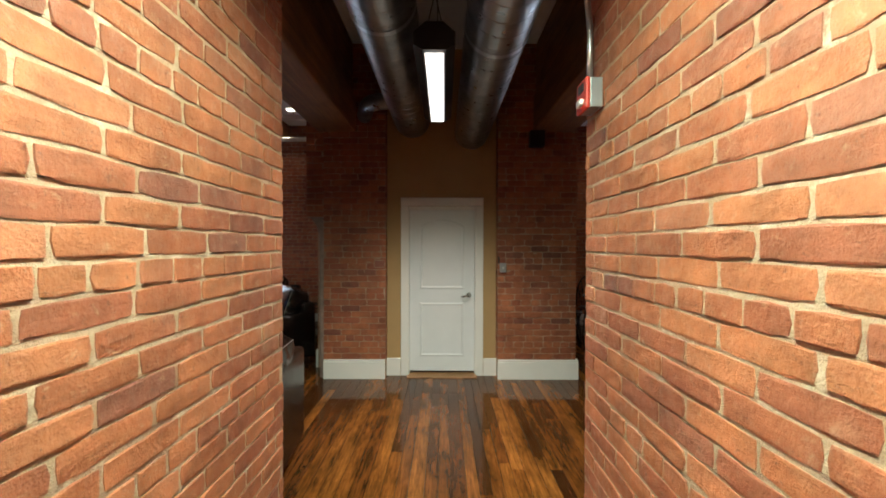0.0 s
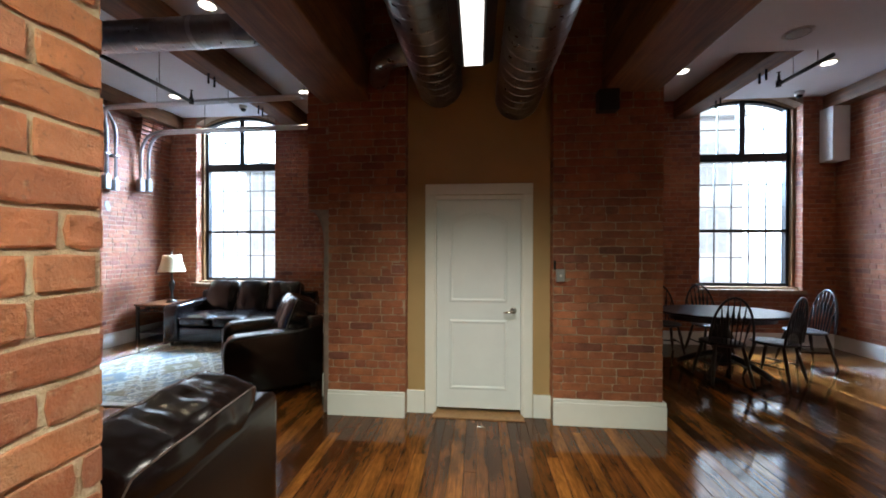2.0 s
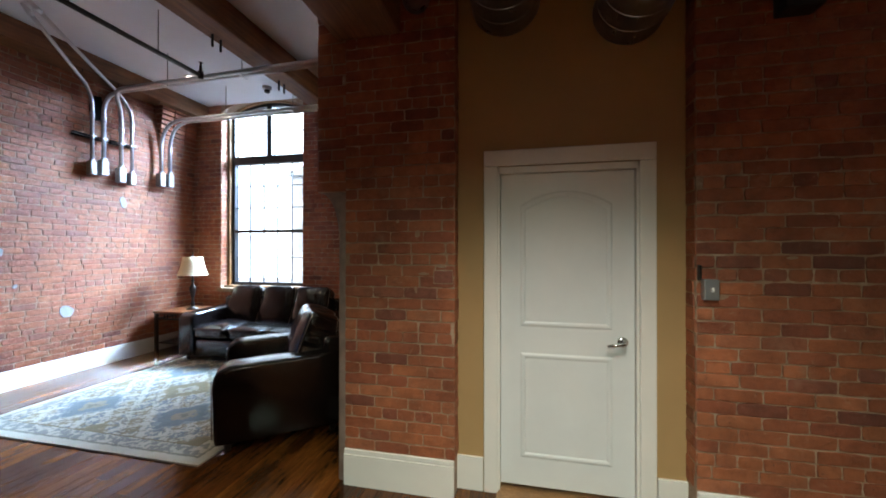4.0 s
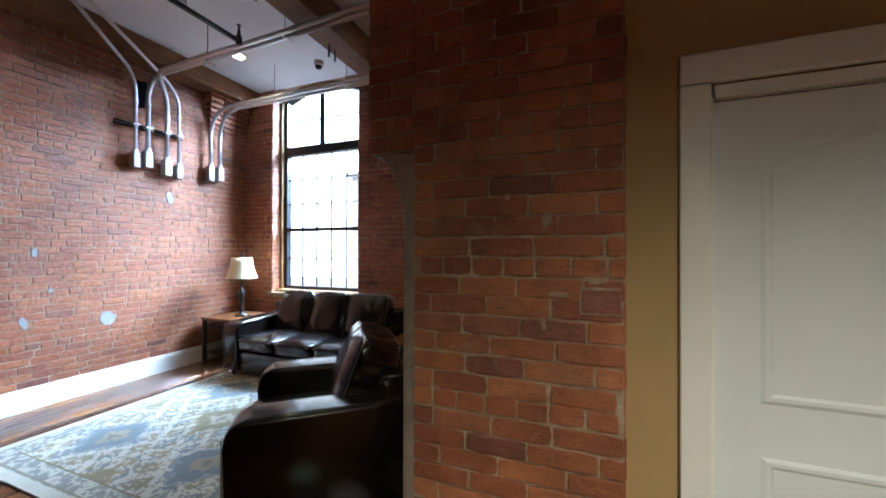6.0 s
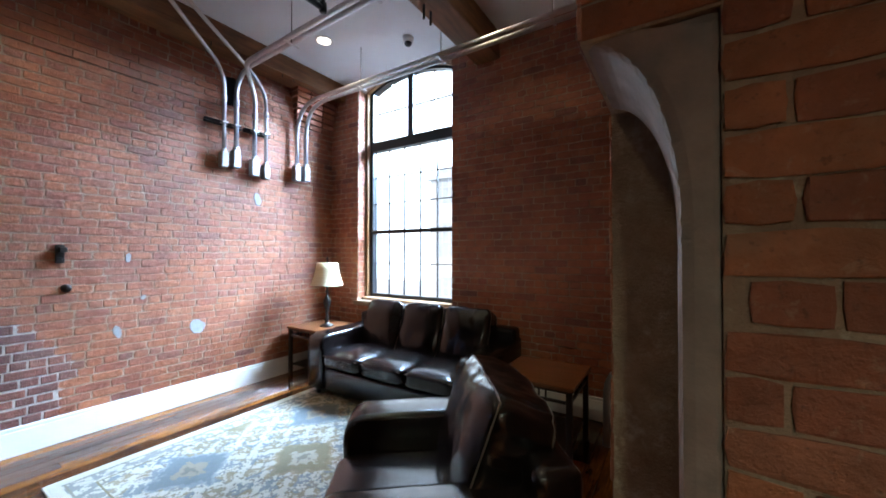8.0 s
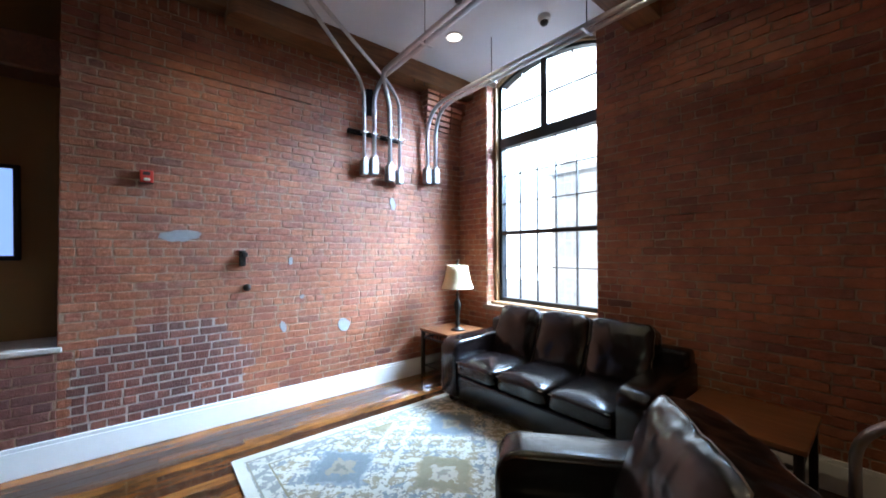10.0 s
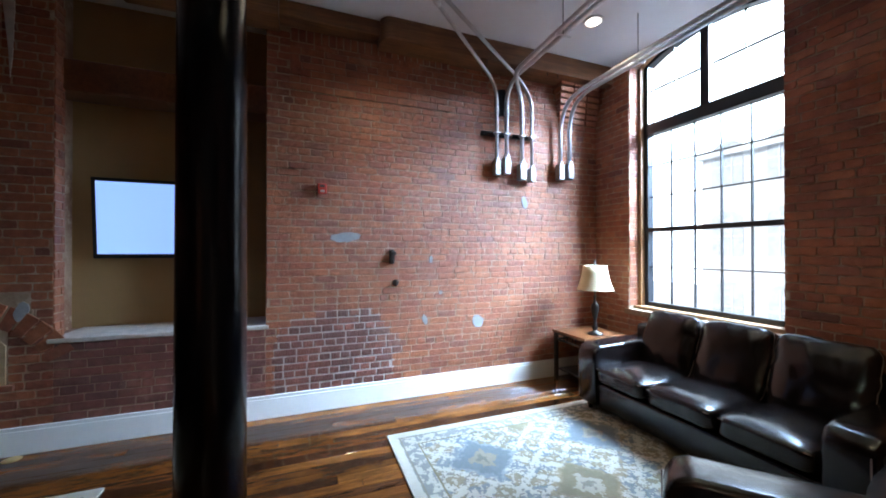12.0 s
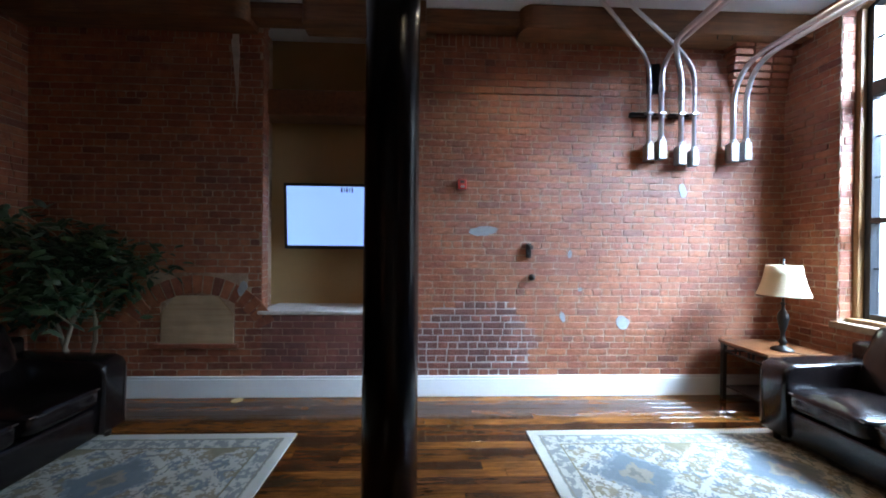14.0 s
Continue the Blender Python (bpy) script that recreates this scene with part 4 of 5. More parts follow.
def spiral_duct(name, p, q, r, label):
    d = thing(name, pose(0, 0, 0), label, "duct", "ventilation ducts")
    p, q = Vector(p), Vector(q)
    part("pipe", add_tube(bmesh.new(), [p.lerp(q, t / 8) for t in range(9)], r, 36), DUCT, d, smooth=True)
    n = int((q - p).length / 0.13)
    ax = (q - p).normalized()
    for k in range(1, n):
        c = p.lerp(q, k / n)
        bm = bmesh.new()
        add_tube(bm, [c - ax * 0.006, c, c + ax * 0.006], r, 36, False, [r, r + 0.0025, r])
        part("seam", bm, DUCT, d)
    for t in (0.3, 0.72):
        c = p.lerp(q, t)
        add = bmesh.new()
        add_tube(add, [c - ax * 0.02, c + ax * 0.02], r + 0.006, 36, False)
        part("collar", add, GALV, d)
    return d


spiral_duct("spiral_duct", (-0.47, SOUTH + 0.02, 3.066), (-0.47, REC_Y - 0.01, 3.066), 0.21, "round galvanised spiral duct under the ceiling")
spiral_duct("spiral_duct", (0.24, SOUTH + 0.02, 2.92), (0.24, REC_Y - 0.01, 2.92), 0.20, "large round galvanised spiral duct under the ceiling")
spiral_duct("spiral_duct", (-4.2, 3.80, 3.24), (-1.57, 3.80, 3.24), 0.115, "round galvanised duct crossing the sitting area")
br = thing("duct_branch", pose(0, 0, 0), "short galvanised branch duct into the brick core", "duct")
part("pipe", tube(bend([(-0.55, 3.95, 3.09), (-0.90, 4.02, 3.09), (-1.02, 4.39, 3.08)], 0.15), 0.085, 20), DUCT, br, smooth=True)


# ---- ceiling fittings ----
def downlight(x, y, power, z=CEIL):
    d = thing("downlight", pose(x, y, z), "round recessed ceiling downlight with white trim, lit", "downlight", "downlights")
    part("trim_ring", lathe([(0.088, -0.001), (0.098, -0.004), (0.098, -0.010), (0.075, -0.012)], 28), PLASTIC, d)
    part("lens", lathe([(0.0, -0.0125), (0.073, -0.0125), (0.073, -0.014), (0.0, -0.014)], 28), DOWN, d)
    lamp("downlight_lamp", "AREA", pose(x, y, z - 0.02), power, WARM, 0.13, None, 120)


for p in ((-4.85, 6.41, 2), (-2.75, 6.45, 2), (-2.75, 4.45, 6), (-4.85, 4.43, 6), (2.6, 6.27, 2), (4.32, 6.20, 2)):
    downlight(*p)

sm = thing("dome_camera", pose(-4.03, 6.88, CEIL), "small white dome camera under the ceiling", "camera")
part("housing", lathe([(0.062, 0), (0.062, -0.045), (0.055, -0.055), (0, -0.055)], 24), PLASTIC, sm, smooth=True)
part("dome", lathe([(0.042, -0.054), (0.040, -0.075), (0.025, -0.092), (0, -0.096)], 20), RUBBER, sm, "black glossy dome", True)
copy_thing(sm, pose(4.72, 7.12, CEIL))

# ---- fire alarms ----
def alarm(m, s, label):
    a = thing("fire_alarm", m, label, "fire alarm", "fire alarms")
    part("back_box", box(-0.055 * s, 0.055 * s, -0.05 * s, 0, -0.06 * s, 0.06 * s, 0.003), BOX_STEEL, a, "grey steel box")
    part("plate", box(-0.055 * s, 0.055 * s, -0.068 * s, -0.051 * s, -0.064 * s, 0.064 * s, 0.006), RED, a, "red plastic front")
    part("strobe", cushion_at(0.05 * s, 0.022 * s, 0.03 * s, (0, -0.072 * s, -0.03 * s), 5, 0.1, 5, 3), PLASTIC, a, "clear white strobe lens", True)
    part("horn_grille", box(-0.03 * s, 0.03 * s, -0.071 * s, -0.067 * s, 0.015 * s, 0.05 * s), RUBBER, a)
    return a


alarm(pose(HALL_R - 0.008, 1.60, 2.17, 0, 0, -90), 0.95, "red fire alarm horn with strobe on brick")
alarm(pose(WALL_W + 0.008, 3.835, 2.20, 0, 0, 90), 0.8, "small red fire alarm strobe on the brick wall")


def conduit(pts, r, label, bend_r=0.12, box_end=None, box_size=0.055):
    c = thing("conduit", pose(0, 0, 0), label, "conduit", "steel conduits")
    line = bend(pts, bend_r)
    part("pipe", tube(line, r, 14), GALV, c, smooth=True)
    # a threaded coupling on every long straight stretch
    for p, q in zip(line, line[1:]):
        if (q - p).length > 0.6:
            ax, at = (q - p).normalized(), q - (q - p).normalized() * 0.10
            part("coupling", tube([at - ax * 0.035, at - ax * 0.03, at + ax * 0.03, at + ax * 0.035], r, 14, [r + 0.002, r + 0.006, r + 0.006, r + 0.002]), GALV, c, smooth=True)
    return c


conduit([(HALL_R - 0.03, 1.62, 2.25), (HALL_R - 0.03, 1.62, 2.45), (HALL_R - 0.03, 1.66, 2.62), (HALL_R - 0.03, 1.66, CEIL)], 0.012, "thin steel conduit rising from the alarm", 0.05)

# ---- steel conduits on the west wall ----
CX = WALL_W + 0.085


def box_conduit(y, z, route, r, bw=0.075, bh=0.17):
    c = conduit([(CX, y, z + bh / 2)] + route, r, "galvanised conduit dropping to a steel box on brick")
    part("connector", lathe([(r + 0.008, 0), (r + 0.008, 0.03), (r + 0.003, 0.032)], 14, (CX, y)), GALV, c).location = (0, 0, z + bh / 2)
    b = part("junction_box", box(CX - 0.055, CX + 0.03, y - bw / 2, y + bw / 2, z - bh / 2, z + bh / 2, 0.014, 3), BOX_STEEL, c, "bright steel box with rounded cover")
    part("cover", box(CX + 0.031, CX + 0.037, y - bw / 2 + 0.006, y + bw / 2 - 0.006, z - bh / 2 + 0.008, z + bh / 2 - 0.008, 0.002), BOX_STEEL, b)
    return c


box_conduit(5.774, 2.556, [(CX, 5.774, 3.42), (CX + 0.02, 5.70, 3.58), (-4.95, 4.70, 3.83)], 0.019, 0.07)
box_conduit(6.256, 2.507, [(CX, 6.256, 3.42), (CX + 0.03, 6.10, 3.60), (-4.86, 4.70, 3.84)], 0.019, 0.07)
box_conduit(5.905, 2.588, [(CX, 5.905, 3.40), (CX + 0.06, 5.93, 3.54), (CX + 0.25, 5.89, 3.55), (CORE_BULGE - 0.02, 5.74, 3.53)], 0.024, 0.085, 0.20)
box_conduit(6.117, 2.534, [(CX, 6.117, 3.36), (CX + 0.10, 5.99, 3.53), (CX + 0.35, 5.81, 3.54), (CORE_BULGE - 0.02, 5.66, 3.53)], 0.024, 0.085, 0.20)
box_conduit(6.681, 2.575, [(CX, 6.681, 3.18), (CX + 0.12, 6.68, 3.40), (CX + 0.35, 6.67, 3.46), (CORE_BULGE - 0.02, 6.70, 3.50)], 0.024, 0.085, 0.20)
box_conduit(6.821, 2.590, [(CX, 6.821, 3.18), (CX + 0.12, 6.79, 3.39), (CX + 0.35, 6.75, 3.45), (CORE_BULGE - 0.02, 6.78, 3.49)], 0.024, 0.085, 0.20)
for y0, y1 in ((5.60, 5.98), (6.02, 6.33)):
    st = thing("strut_channel", pose(0, 0, 0), "dark steel strut channel holding the conduits", "bracket", "strut channels")
    bm = box(WALL_W + 0.004, WALL_W + 0.012, y0, y1, 2.945, 2.985)
    add_box(bm, WALL_W + 0.012, WALL_W + 0.062, y0, y1, 2.945, 2.953)
    add_box(bm, WALL_W + 0.012, WALL_W + 0.062, y0, y1, 2.977, 2.985)
    part("channel", bm, DARK_METAL, st)
    for y in ((5.774, 5.905) if y0 < 6 else (6.117, 6.256)):
        part("clamp", box(CX - 0.028, CX + 0.03, y - 0.035, y + 0.035, 2.955, 2.975, 0.004), GALV, st)
hole = thing("wall_opening", pose(WALL_W, 5.877, 3.36), "ragged hole in the brick behind conduits, its shade a flat black sheet", "hole")
# not hollow: a thin sheet on the brick, black in place of the hole's shade
part("recess", prism([(-0.07, -0.17), (0.06, -0.15), (0.08, 0.05), (0.05, 0.17), (-0.06, 0.15), (-0.085, 0.0)], "x", 0.0, 0.009), HOLE_SHADE, hole)
# hangers for the long runs
for x in (-4.6, -3.5, -2.4):
    for y, z in ((5.70 - 0.045 * (x + 1.72), 3.535), (6.73, 3.47 + 0.01 * (x + 4.6))):
        hg = thing("pipe_hanger", pose(x, y, 0), "thin threaded rod hanger under the ceiling", "hanger", "pipe hangers")
        part("rod", tube([(0, 0, z - 0.01), (0, 0, CEIL)], 0.004, 6), DARK_METAL, hg)
        part("strap", box(-0.012, 0.012, -0.085, 0.085, z - 0.03, z - 0.022, 0.002), GALV, hg)
for y in (5.55, 5.95, 6.35, 6.5):
    hk = thing("steel_hook", pose(WALL_W + 0.245, y, 3.70), "short bent steel hook on the timber plate", "hook", "steel hooks")
    part("hook", tube(bend([(-0.01, 0, 0.06), (0.02, 0, 0.06), (0.02, 0, -0.05)], 0.01), 0.006, 8), DARK_METAL, hk)

# conduits by the core, near the window wall
conduit([(-1.79, 6.75, CEIL), (-1.79, 6.75, 0.78), (-2.02, 6.85, 0.55), (-2.02, 6.85, 0.02)], 0.026, "galvanised conduit with offset bend beside the core", 0.14)
cd = conduit([(-1.745, 6.35, CEIL), (-1.745, 6.35, 0.02)], 0.032, "straight galvanised conduit strapped to the core", 0.1)
for z in (3.0, 1.15, 0.62):
    part("strap", box(-1.79, CORE_BULGE - 0.001, 6.29, 6.41, z - 0.012, z + 0.012, 0.003), GALV, cd)
part("coupling", lathe([(0.034, -0.035), (0.038, -0.03), (0.038, 0.03), (0.034, 0.035)], 16, (-1.745, 6.35)), GALV, cd).location = (0, 0, 0.5)

# ---- sprinkler lines ----
def sprinkler(x, y0, y1, z, label):
    s = thing("sprinkler_pipe", pose(0, 0, 0), label, "sprinkler", "sprinkler lines")
    part("pipe", tube([(x, y0, z), (x, y1, z)], 0.023, 12), BLACK, s, smooth=True)
    part("elbow", lathe([(0.028, -0.03), (0.030, 0), (0.028, 0.045), (0.02, 0.05)], 14, (x, y1)), BLACK, s, smooth=True).location = (0, 0, z)
    head = part("head", tube([(x, y1, z + 0.04), (x, y1, z + 0.08), (x, y1, z + 0.15)], 0.012, 8, [0.018, 0.015, 0.007]), DARK_METAL, s)
    part("deflector", lathe([(0.002, 0.148), (0.024, 0.150), (0.002, 0.154)], 12, (x, y1)), DARK_METAL, head).location = (0, 0, z)
    for t in (0.25, 0.7):
        y = y0 + (y1 - y0) * t
        part("hanger", tube([(x, y, z), (x, y, CEIL)], 0.004, 6), DARK_METAL, s)
        part("ring", lathe([(0.024, -0.01), (0.026, 0), (0.024, 0.01)], 12, (x, y)), DARK_METAL, s).location = (0, 0, z)
    return s


sprinkler(-3.92, 4.0, 5.64, 3.49, "black sprinkler pipe with upright head")
sprinkler(3.62, 5.35, 6.05, 3.60, "black sprinkler pipe over the dining table")
for x, ys in ((-3.27, (5.2, 5.3, 6.2, 6.3)), (3.16, (5.7, 5.8, 6.5, 6.6))):
    for y in ys:
        bt = thing("beam_bolt", pose(x - 0.06 if x < 0 else x + 0.06, y, 3.63), "dark bolt hanging under the timber beam", "bolt", "beam bolts")
        part("shank", tube([(0, 0, 0.02), (0, 0, -0.12)], 0.011, 8), DARK_METAL, bt)

# ---- small things on the walls ----
def patch(y, z, w, h, seed, label):
    rng = random.Random(seed)
    n = 22
    o = []
    for k in range(n):
        a = 2 * math.pi * k / n
        r = 1 + 0.22 * math.sin(2 * a + seed) + rng.uniform(-0.1, 0.1)
        o.append((y + w / 2 * r * math.cos(a), z + h / 2 * r * math.sin(a)))
    p = thing("cement_patch", pose(0, 0, 0), label, "patch", "cement patches")
    part("patch", prism(o, "x", WALL_W + 0.001, WALL_W + 0.0095), CEMENT, p)


for y, z, w, h, sd in ((4.065, 1.725, 0.25, 0.12, 1), (5.563, 0.77, 0.12, 0.17, 2), (4.915, 0.83, 0.06, 0.11, 3), (6.203, 2.18, 0.10, 0.12, 4), (4.985, 1.49, 0.05, 0.07, 5), (1.607, 1.11, 0.09, 0.14, 6), (5.10, 1.12, 0.04, 0.05, 7)):
    patch(y, z, w, h, sd, "pale grey cement patch on the brick wall")

def core_smear(x, z, w, h, seed):
    """A ragged smear of old mortar on the core's brick face."""
    rng = random.Random(seed)
    o = []
    for k in range(18):
        a = 2 * math.pi * k / 18
        r = 1 + 0.15 * math.sin(2 * a + seed) + rng.uniform(-0.1, 0.1)
        o.append((x + w / 3 * r * math.cos(a), z + h / 3 * r * math.sin(a)))
    p = thing("mortar_smear", pose(0, 0, 0), "pale smear of old mortar on the brick core", "patch", "mortar smears")
    part("patch", prism(o, "y", CORE_Y - 0.0082, CORE_Y - 0.001), MORTAR, p)


for x, z, w, h, sd in ((-1.01, 1.62, 0.045, 0.08, 1), (-0.97, 1.37, 0.09, 0.03, 2), (-0.86, 1.42, 0.10, 0.035, 3), (-1.02, 1.27, 0.03, 0.06, 4), (-1.14, 1.70, 0.035, 0.03, 5), (0.66, 1.27, 0.10, 0.04, 6), (0.98, 1.48, 0.07, 0.03, 7)):
    core_smear(x, z, w, h, sd)
rebuilt = thing("bricked_up_socket", pose(0, 0, 0), "single brick set in grey-green mortar beside the recess", "patch")
part("mortar_bed", prism([(-0.906, 1.309), (-0.785, 1.309), (-0.782, 1.353), (-0.785, 1.397), (-0.904, 1.397), (-0.908, 1.353)], "y", CORE_Y - 0.0095, CORE_Y - 0.001), MORTAR, rebuilt)
part("brick", box(-0.90, -0.785, CORE_Y - 0.014, CORE_Y - 0.0096, 1.316, 1.390, 0.003), BRICK_PLUM, rebuilt)
drip = thing("plaster_drip", pose(0, 0, 0), "pale plaster streak running down beside the niche", "patch")
part("streak", prism([(1.47, 3.70), (1.555, 3.70), (1.56, 3.45), (1.55, 3.10), (1.535, 2.93), (1.525, 3.15), (1.50, 3.42)], "x", WALL_W + 0.001, WALL_W + 0.011), PLASTER, drip)

ol = thing("iron_bracket", pose(WALL_W, 4.544, 1.53), "small dark old iron bracket on the brick wall", "bracket")
part("plate", box(0.004, 0.02, -0.028, 0.028, -0.08, 0.07, 0.005), DARK_METAL, ol)
part("stud", box(0.02, 0.07, -0.012, 0.035, 0.01, 0.05, 0.006), DARK_METAL, ol)
part("stud", box(0.02, 0.05, -0.03, 0.01, -0.07, -0.03, 0.006), DARK_METAL, ol)
kb = thing("pipe_stub", pose(WALL_W, 4.585, 1.245, 0, 90, 0), "small capped dark pipe stub on the brick wall", "pipe stub")
part("stub", lathe([(0.035, 0.0), (0.035, 0.012), (0.02, 0.014), (0.022, 0.06), (0.012, 0.066), (0, 0.066)], 16), DARK_METAL, kb, smooth=True)
fp = thing("floor_outlet", pose(-5.70, 1.60, 0.0), "round brass floor outlet plate by the baseboard", "outlet")
part("plate", lathe([(0.055, 0), (0.055, 0.003), (0.05, 0.005), (0, 0.005)], 24), Mat("brass", 0.35, 1.0, (0.75, 0.55, 0.25)).m, fp)
sw = thing("light_switch", pose(0.60, CORE_Y, 1.31), "small steel light switch box on brick", "switch")
part("box", box(-0.035, 0.035, -0.045, -0.002, -0.055, 0.055, 0.005), BOX_STEEL, sw)
part("toggle", box(-0.006, 0.006, -0.06, -0.045, -0.012, 0.012, 0.002), PLASTIC, sw)
part("conduit", tube([(-0.045, -0.015, 0.05), (-0.045, -0.015, 0.13)], 0.01, 10), DARK_METAL, sw)
sp = thing("wall_speaker", pose(0.98, CORE_Y, 2.80), "small black wall speaker high on brick", "speaker")
part("cabinet", box(-0.085, 0.085, -0.11, -0.004, -0.09, 0.09, 0.012), RUBBER, sp)
cs = thing("ceiling_speaker", pose(2.94, 4.93, 3.62), "round grey ceiling speaker grille", "speaker")
part("ring", lathe([(0.12, 0), (0.12, -0.006), (0.10, -0.012), (0.10, 0)], 28), PLASTIC, cs)
part("grille", lathe([(0.0, -0.004), (0.098, -0.004), (0.09, -0.012), (0, -0.016)], 28), paint("grille_grey", (0.35, 0.34, 0.34), 0.6), cs)

# ---- arched opening, boarded ----
bd = thing("boarded_arch", pose(0, 0, 0), "boarded old oven arch with plywood and brick ring", "arch")
part("board", prism([(0.80, 0.55), (1.52, 0.55), (1.52, 0.85), (1.365, 1.035), (0.945, 1.035), (0.80, 0.85)], "x", WALL_W + 0.001, WALL_W + 0.012, 0.002), PLY, bd, "pale plywood board")
part("ledge", box(WALL_W + 0.001, WALL_W + 0.03, 0.75, 1.57, 0.50, 0.548, 0.006), BRICK, bd)
for k in range(17):
    a = radians(-58 + k * 7.25)
    c0, r0, r1 = (1.16, 0.36), 0.70, 0.88
    ca, sa = math.sin(a), math.cos(a)
    hw0, hw1 = 0.036, 0.047
    q = [(c0[0] + r * ca + s * hw * sa, c0[1] + r * sa - s * hw * ca) for r, hw, s in ((r0, hw0, -1), (r0, hw0, 1), (r1, hw1, 1), (r1, hw1, -1))]
    part("brick", prism(q, "x", WALL_W, WALL_W + 0.009 + 0.003 * (k % 3), 0.003), BRICK, bd)

# ---- potted tree ----
tree = thing("potted_ficus", pose(-5.42, 0.30, 0.0), "tall potted ficus tree with dark green leaves", "plant")
part("pot", lathe([(0.14, 0), (0.16, 0.02), (0.20, 0.30), (0.21, 0.33), (0.19, 0.33), (0.18, 0.28), (0, 0.28)], 24), paint("dark_pot", (0.06, 0.04, 0.03), 0.7), tree, smooth=True)
rng = random.Random(11)
tips = []
for k in range(3):
    a = k * 2.1
    pts = [Vector((0.05 * math.cos(a), 0.05 * math.sin(a), 0.27))]
    for i in range(6):
        pts.append(pts[-1] + Vector((0.05 * math.cos(a + i * 0.9), 0.05 * math.sin(a + i * 0.9), 0.19)))
    part("stem", tube(pts, 0.02, 8, [0.022 - 0.002 * i for i in range(7)]), BARK, tree)
    for j in range(9):
        st = pts[3 + j % 4]
        b = a + j * 2.4
        d = Vector((math.cos(b), math.sin(b), rng.uniform(0.2, 1.3))).normalized()
        ln = rng.uniform(0.35, 0.75)
        br = [st, st + d * ln * 0.5 + Vector((0, 0, 0.04)), st + d * ln]
        part("branch", tube(br, 0.006, 5, [0.009, 0.006, 0.003]), BARK, tree)
        tips += [br[0].lerp(br[1], t) for t in (0.6,)] + [br[1].lerp(br[2], t) for t in (0.0, 0.35, 0.7, 1.0)]
lf = bmesh.new()
for tip in tips:
    for _ in range(9):
        c = tip + Vector([rng.gauss(0, 0.085) for _ in range(3)])
        if c.x - 5.42 < WALL_W + 0.06 or c.y + 0.30 < WALL_S + 0.06:
            continue
        L, W = rng.uniform(0.10, 0.17), rng.uniform(0.044, 0.070)
        m = Matrix.Translation(c) @ Euler((rng.uniform(-0.9, 0.5), rng.uniform(-0.8, 0.8), rng.uniform(0, 6.28))).to_matrix().to_4x4()
        vs = [lf.verts.new(m @ Vector(p)) for p in ((0, 0, 0), (W / 2, L * 0.35, -0.006), (W * 0.4, L * 0.65, -0.012), (0, L, -0.03), (-W * 0.4, L * 0.65, -0.012), (-W / 2, L * 0.35, -0.006), (0, L * 0.4, 0.006))]
        for i in range(6):
            lf.faces.new((vs[i], vs[(i + 1) % 6], vs[6]))
cr = part("crown", lf, LEAF, tree, "dense dark green leaves")
cr["kind"] = "stuff"

# ---- dining set ----
table = thing("dining_table", pose(2.92, 5.98, 0), "dark wooden oval dining table with polished top", "table")
bm = lathe([(0.0, 0.735), (0.60, 0.735), (0.625, 0.745), (0.63, 0.76), (0.615, 0.768), (0, 0.768)], 48)
for v in bm.verts:
    v.co.x *= 1.22
    v.co.y *= 0.78
part("tabletop", bm, TOP_WOOD, table, smooth=False)
bm = lathe([(0.48, 0.66), (0.48, 0.734)], 40)
for v in bm.verts:
    v.co.x *= 1.25
    v.co.y *= 0.72
part("apron", bm, DARK_WOOD, table)
part("pedestal", lathe([(0.09, 0.10), (0.11, 0.16), (0.07, 0.24), (0.12, 0.36), (0.13, 0.45), (0.08, 0.56), (0.10, 0.66)], 24), DARK_WOOD, table, smooth=True)
for k in range(4):
    a = radians(45 + 90 * k)
    part("foot", tube(bend([(0.06 * math.cos(a), 0.06 * math.sin(a), 0.24), (0.28 * math.cos(a), 0.28 * math.sin(a), 0.16), (0.48 * math.cos(a), 0.48 * math.sin(a), 0.035)], 0.12), 0.035, 10, None), DARK_WOOD, table, smooth=True)


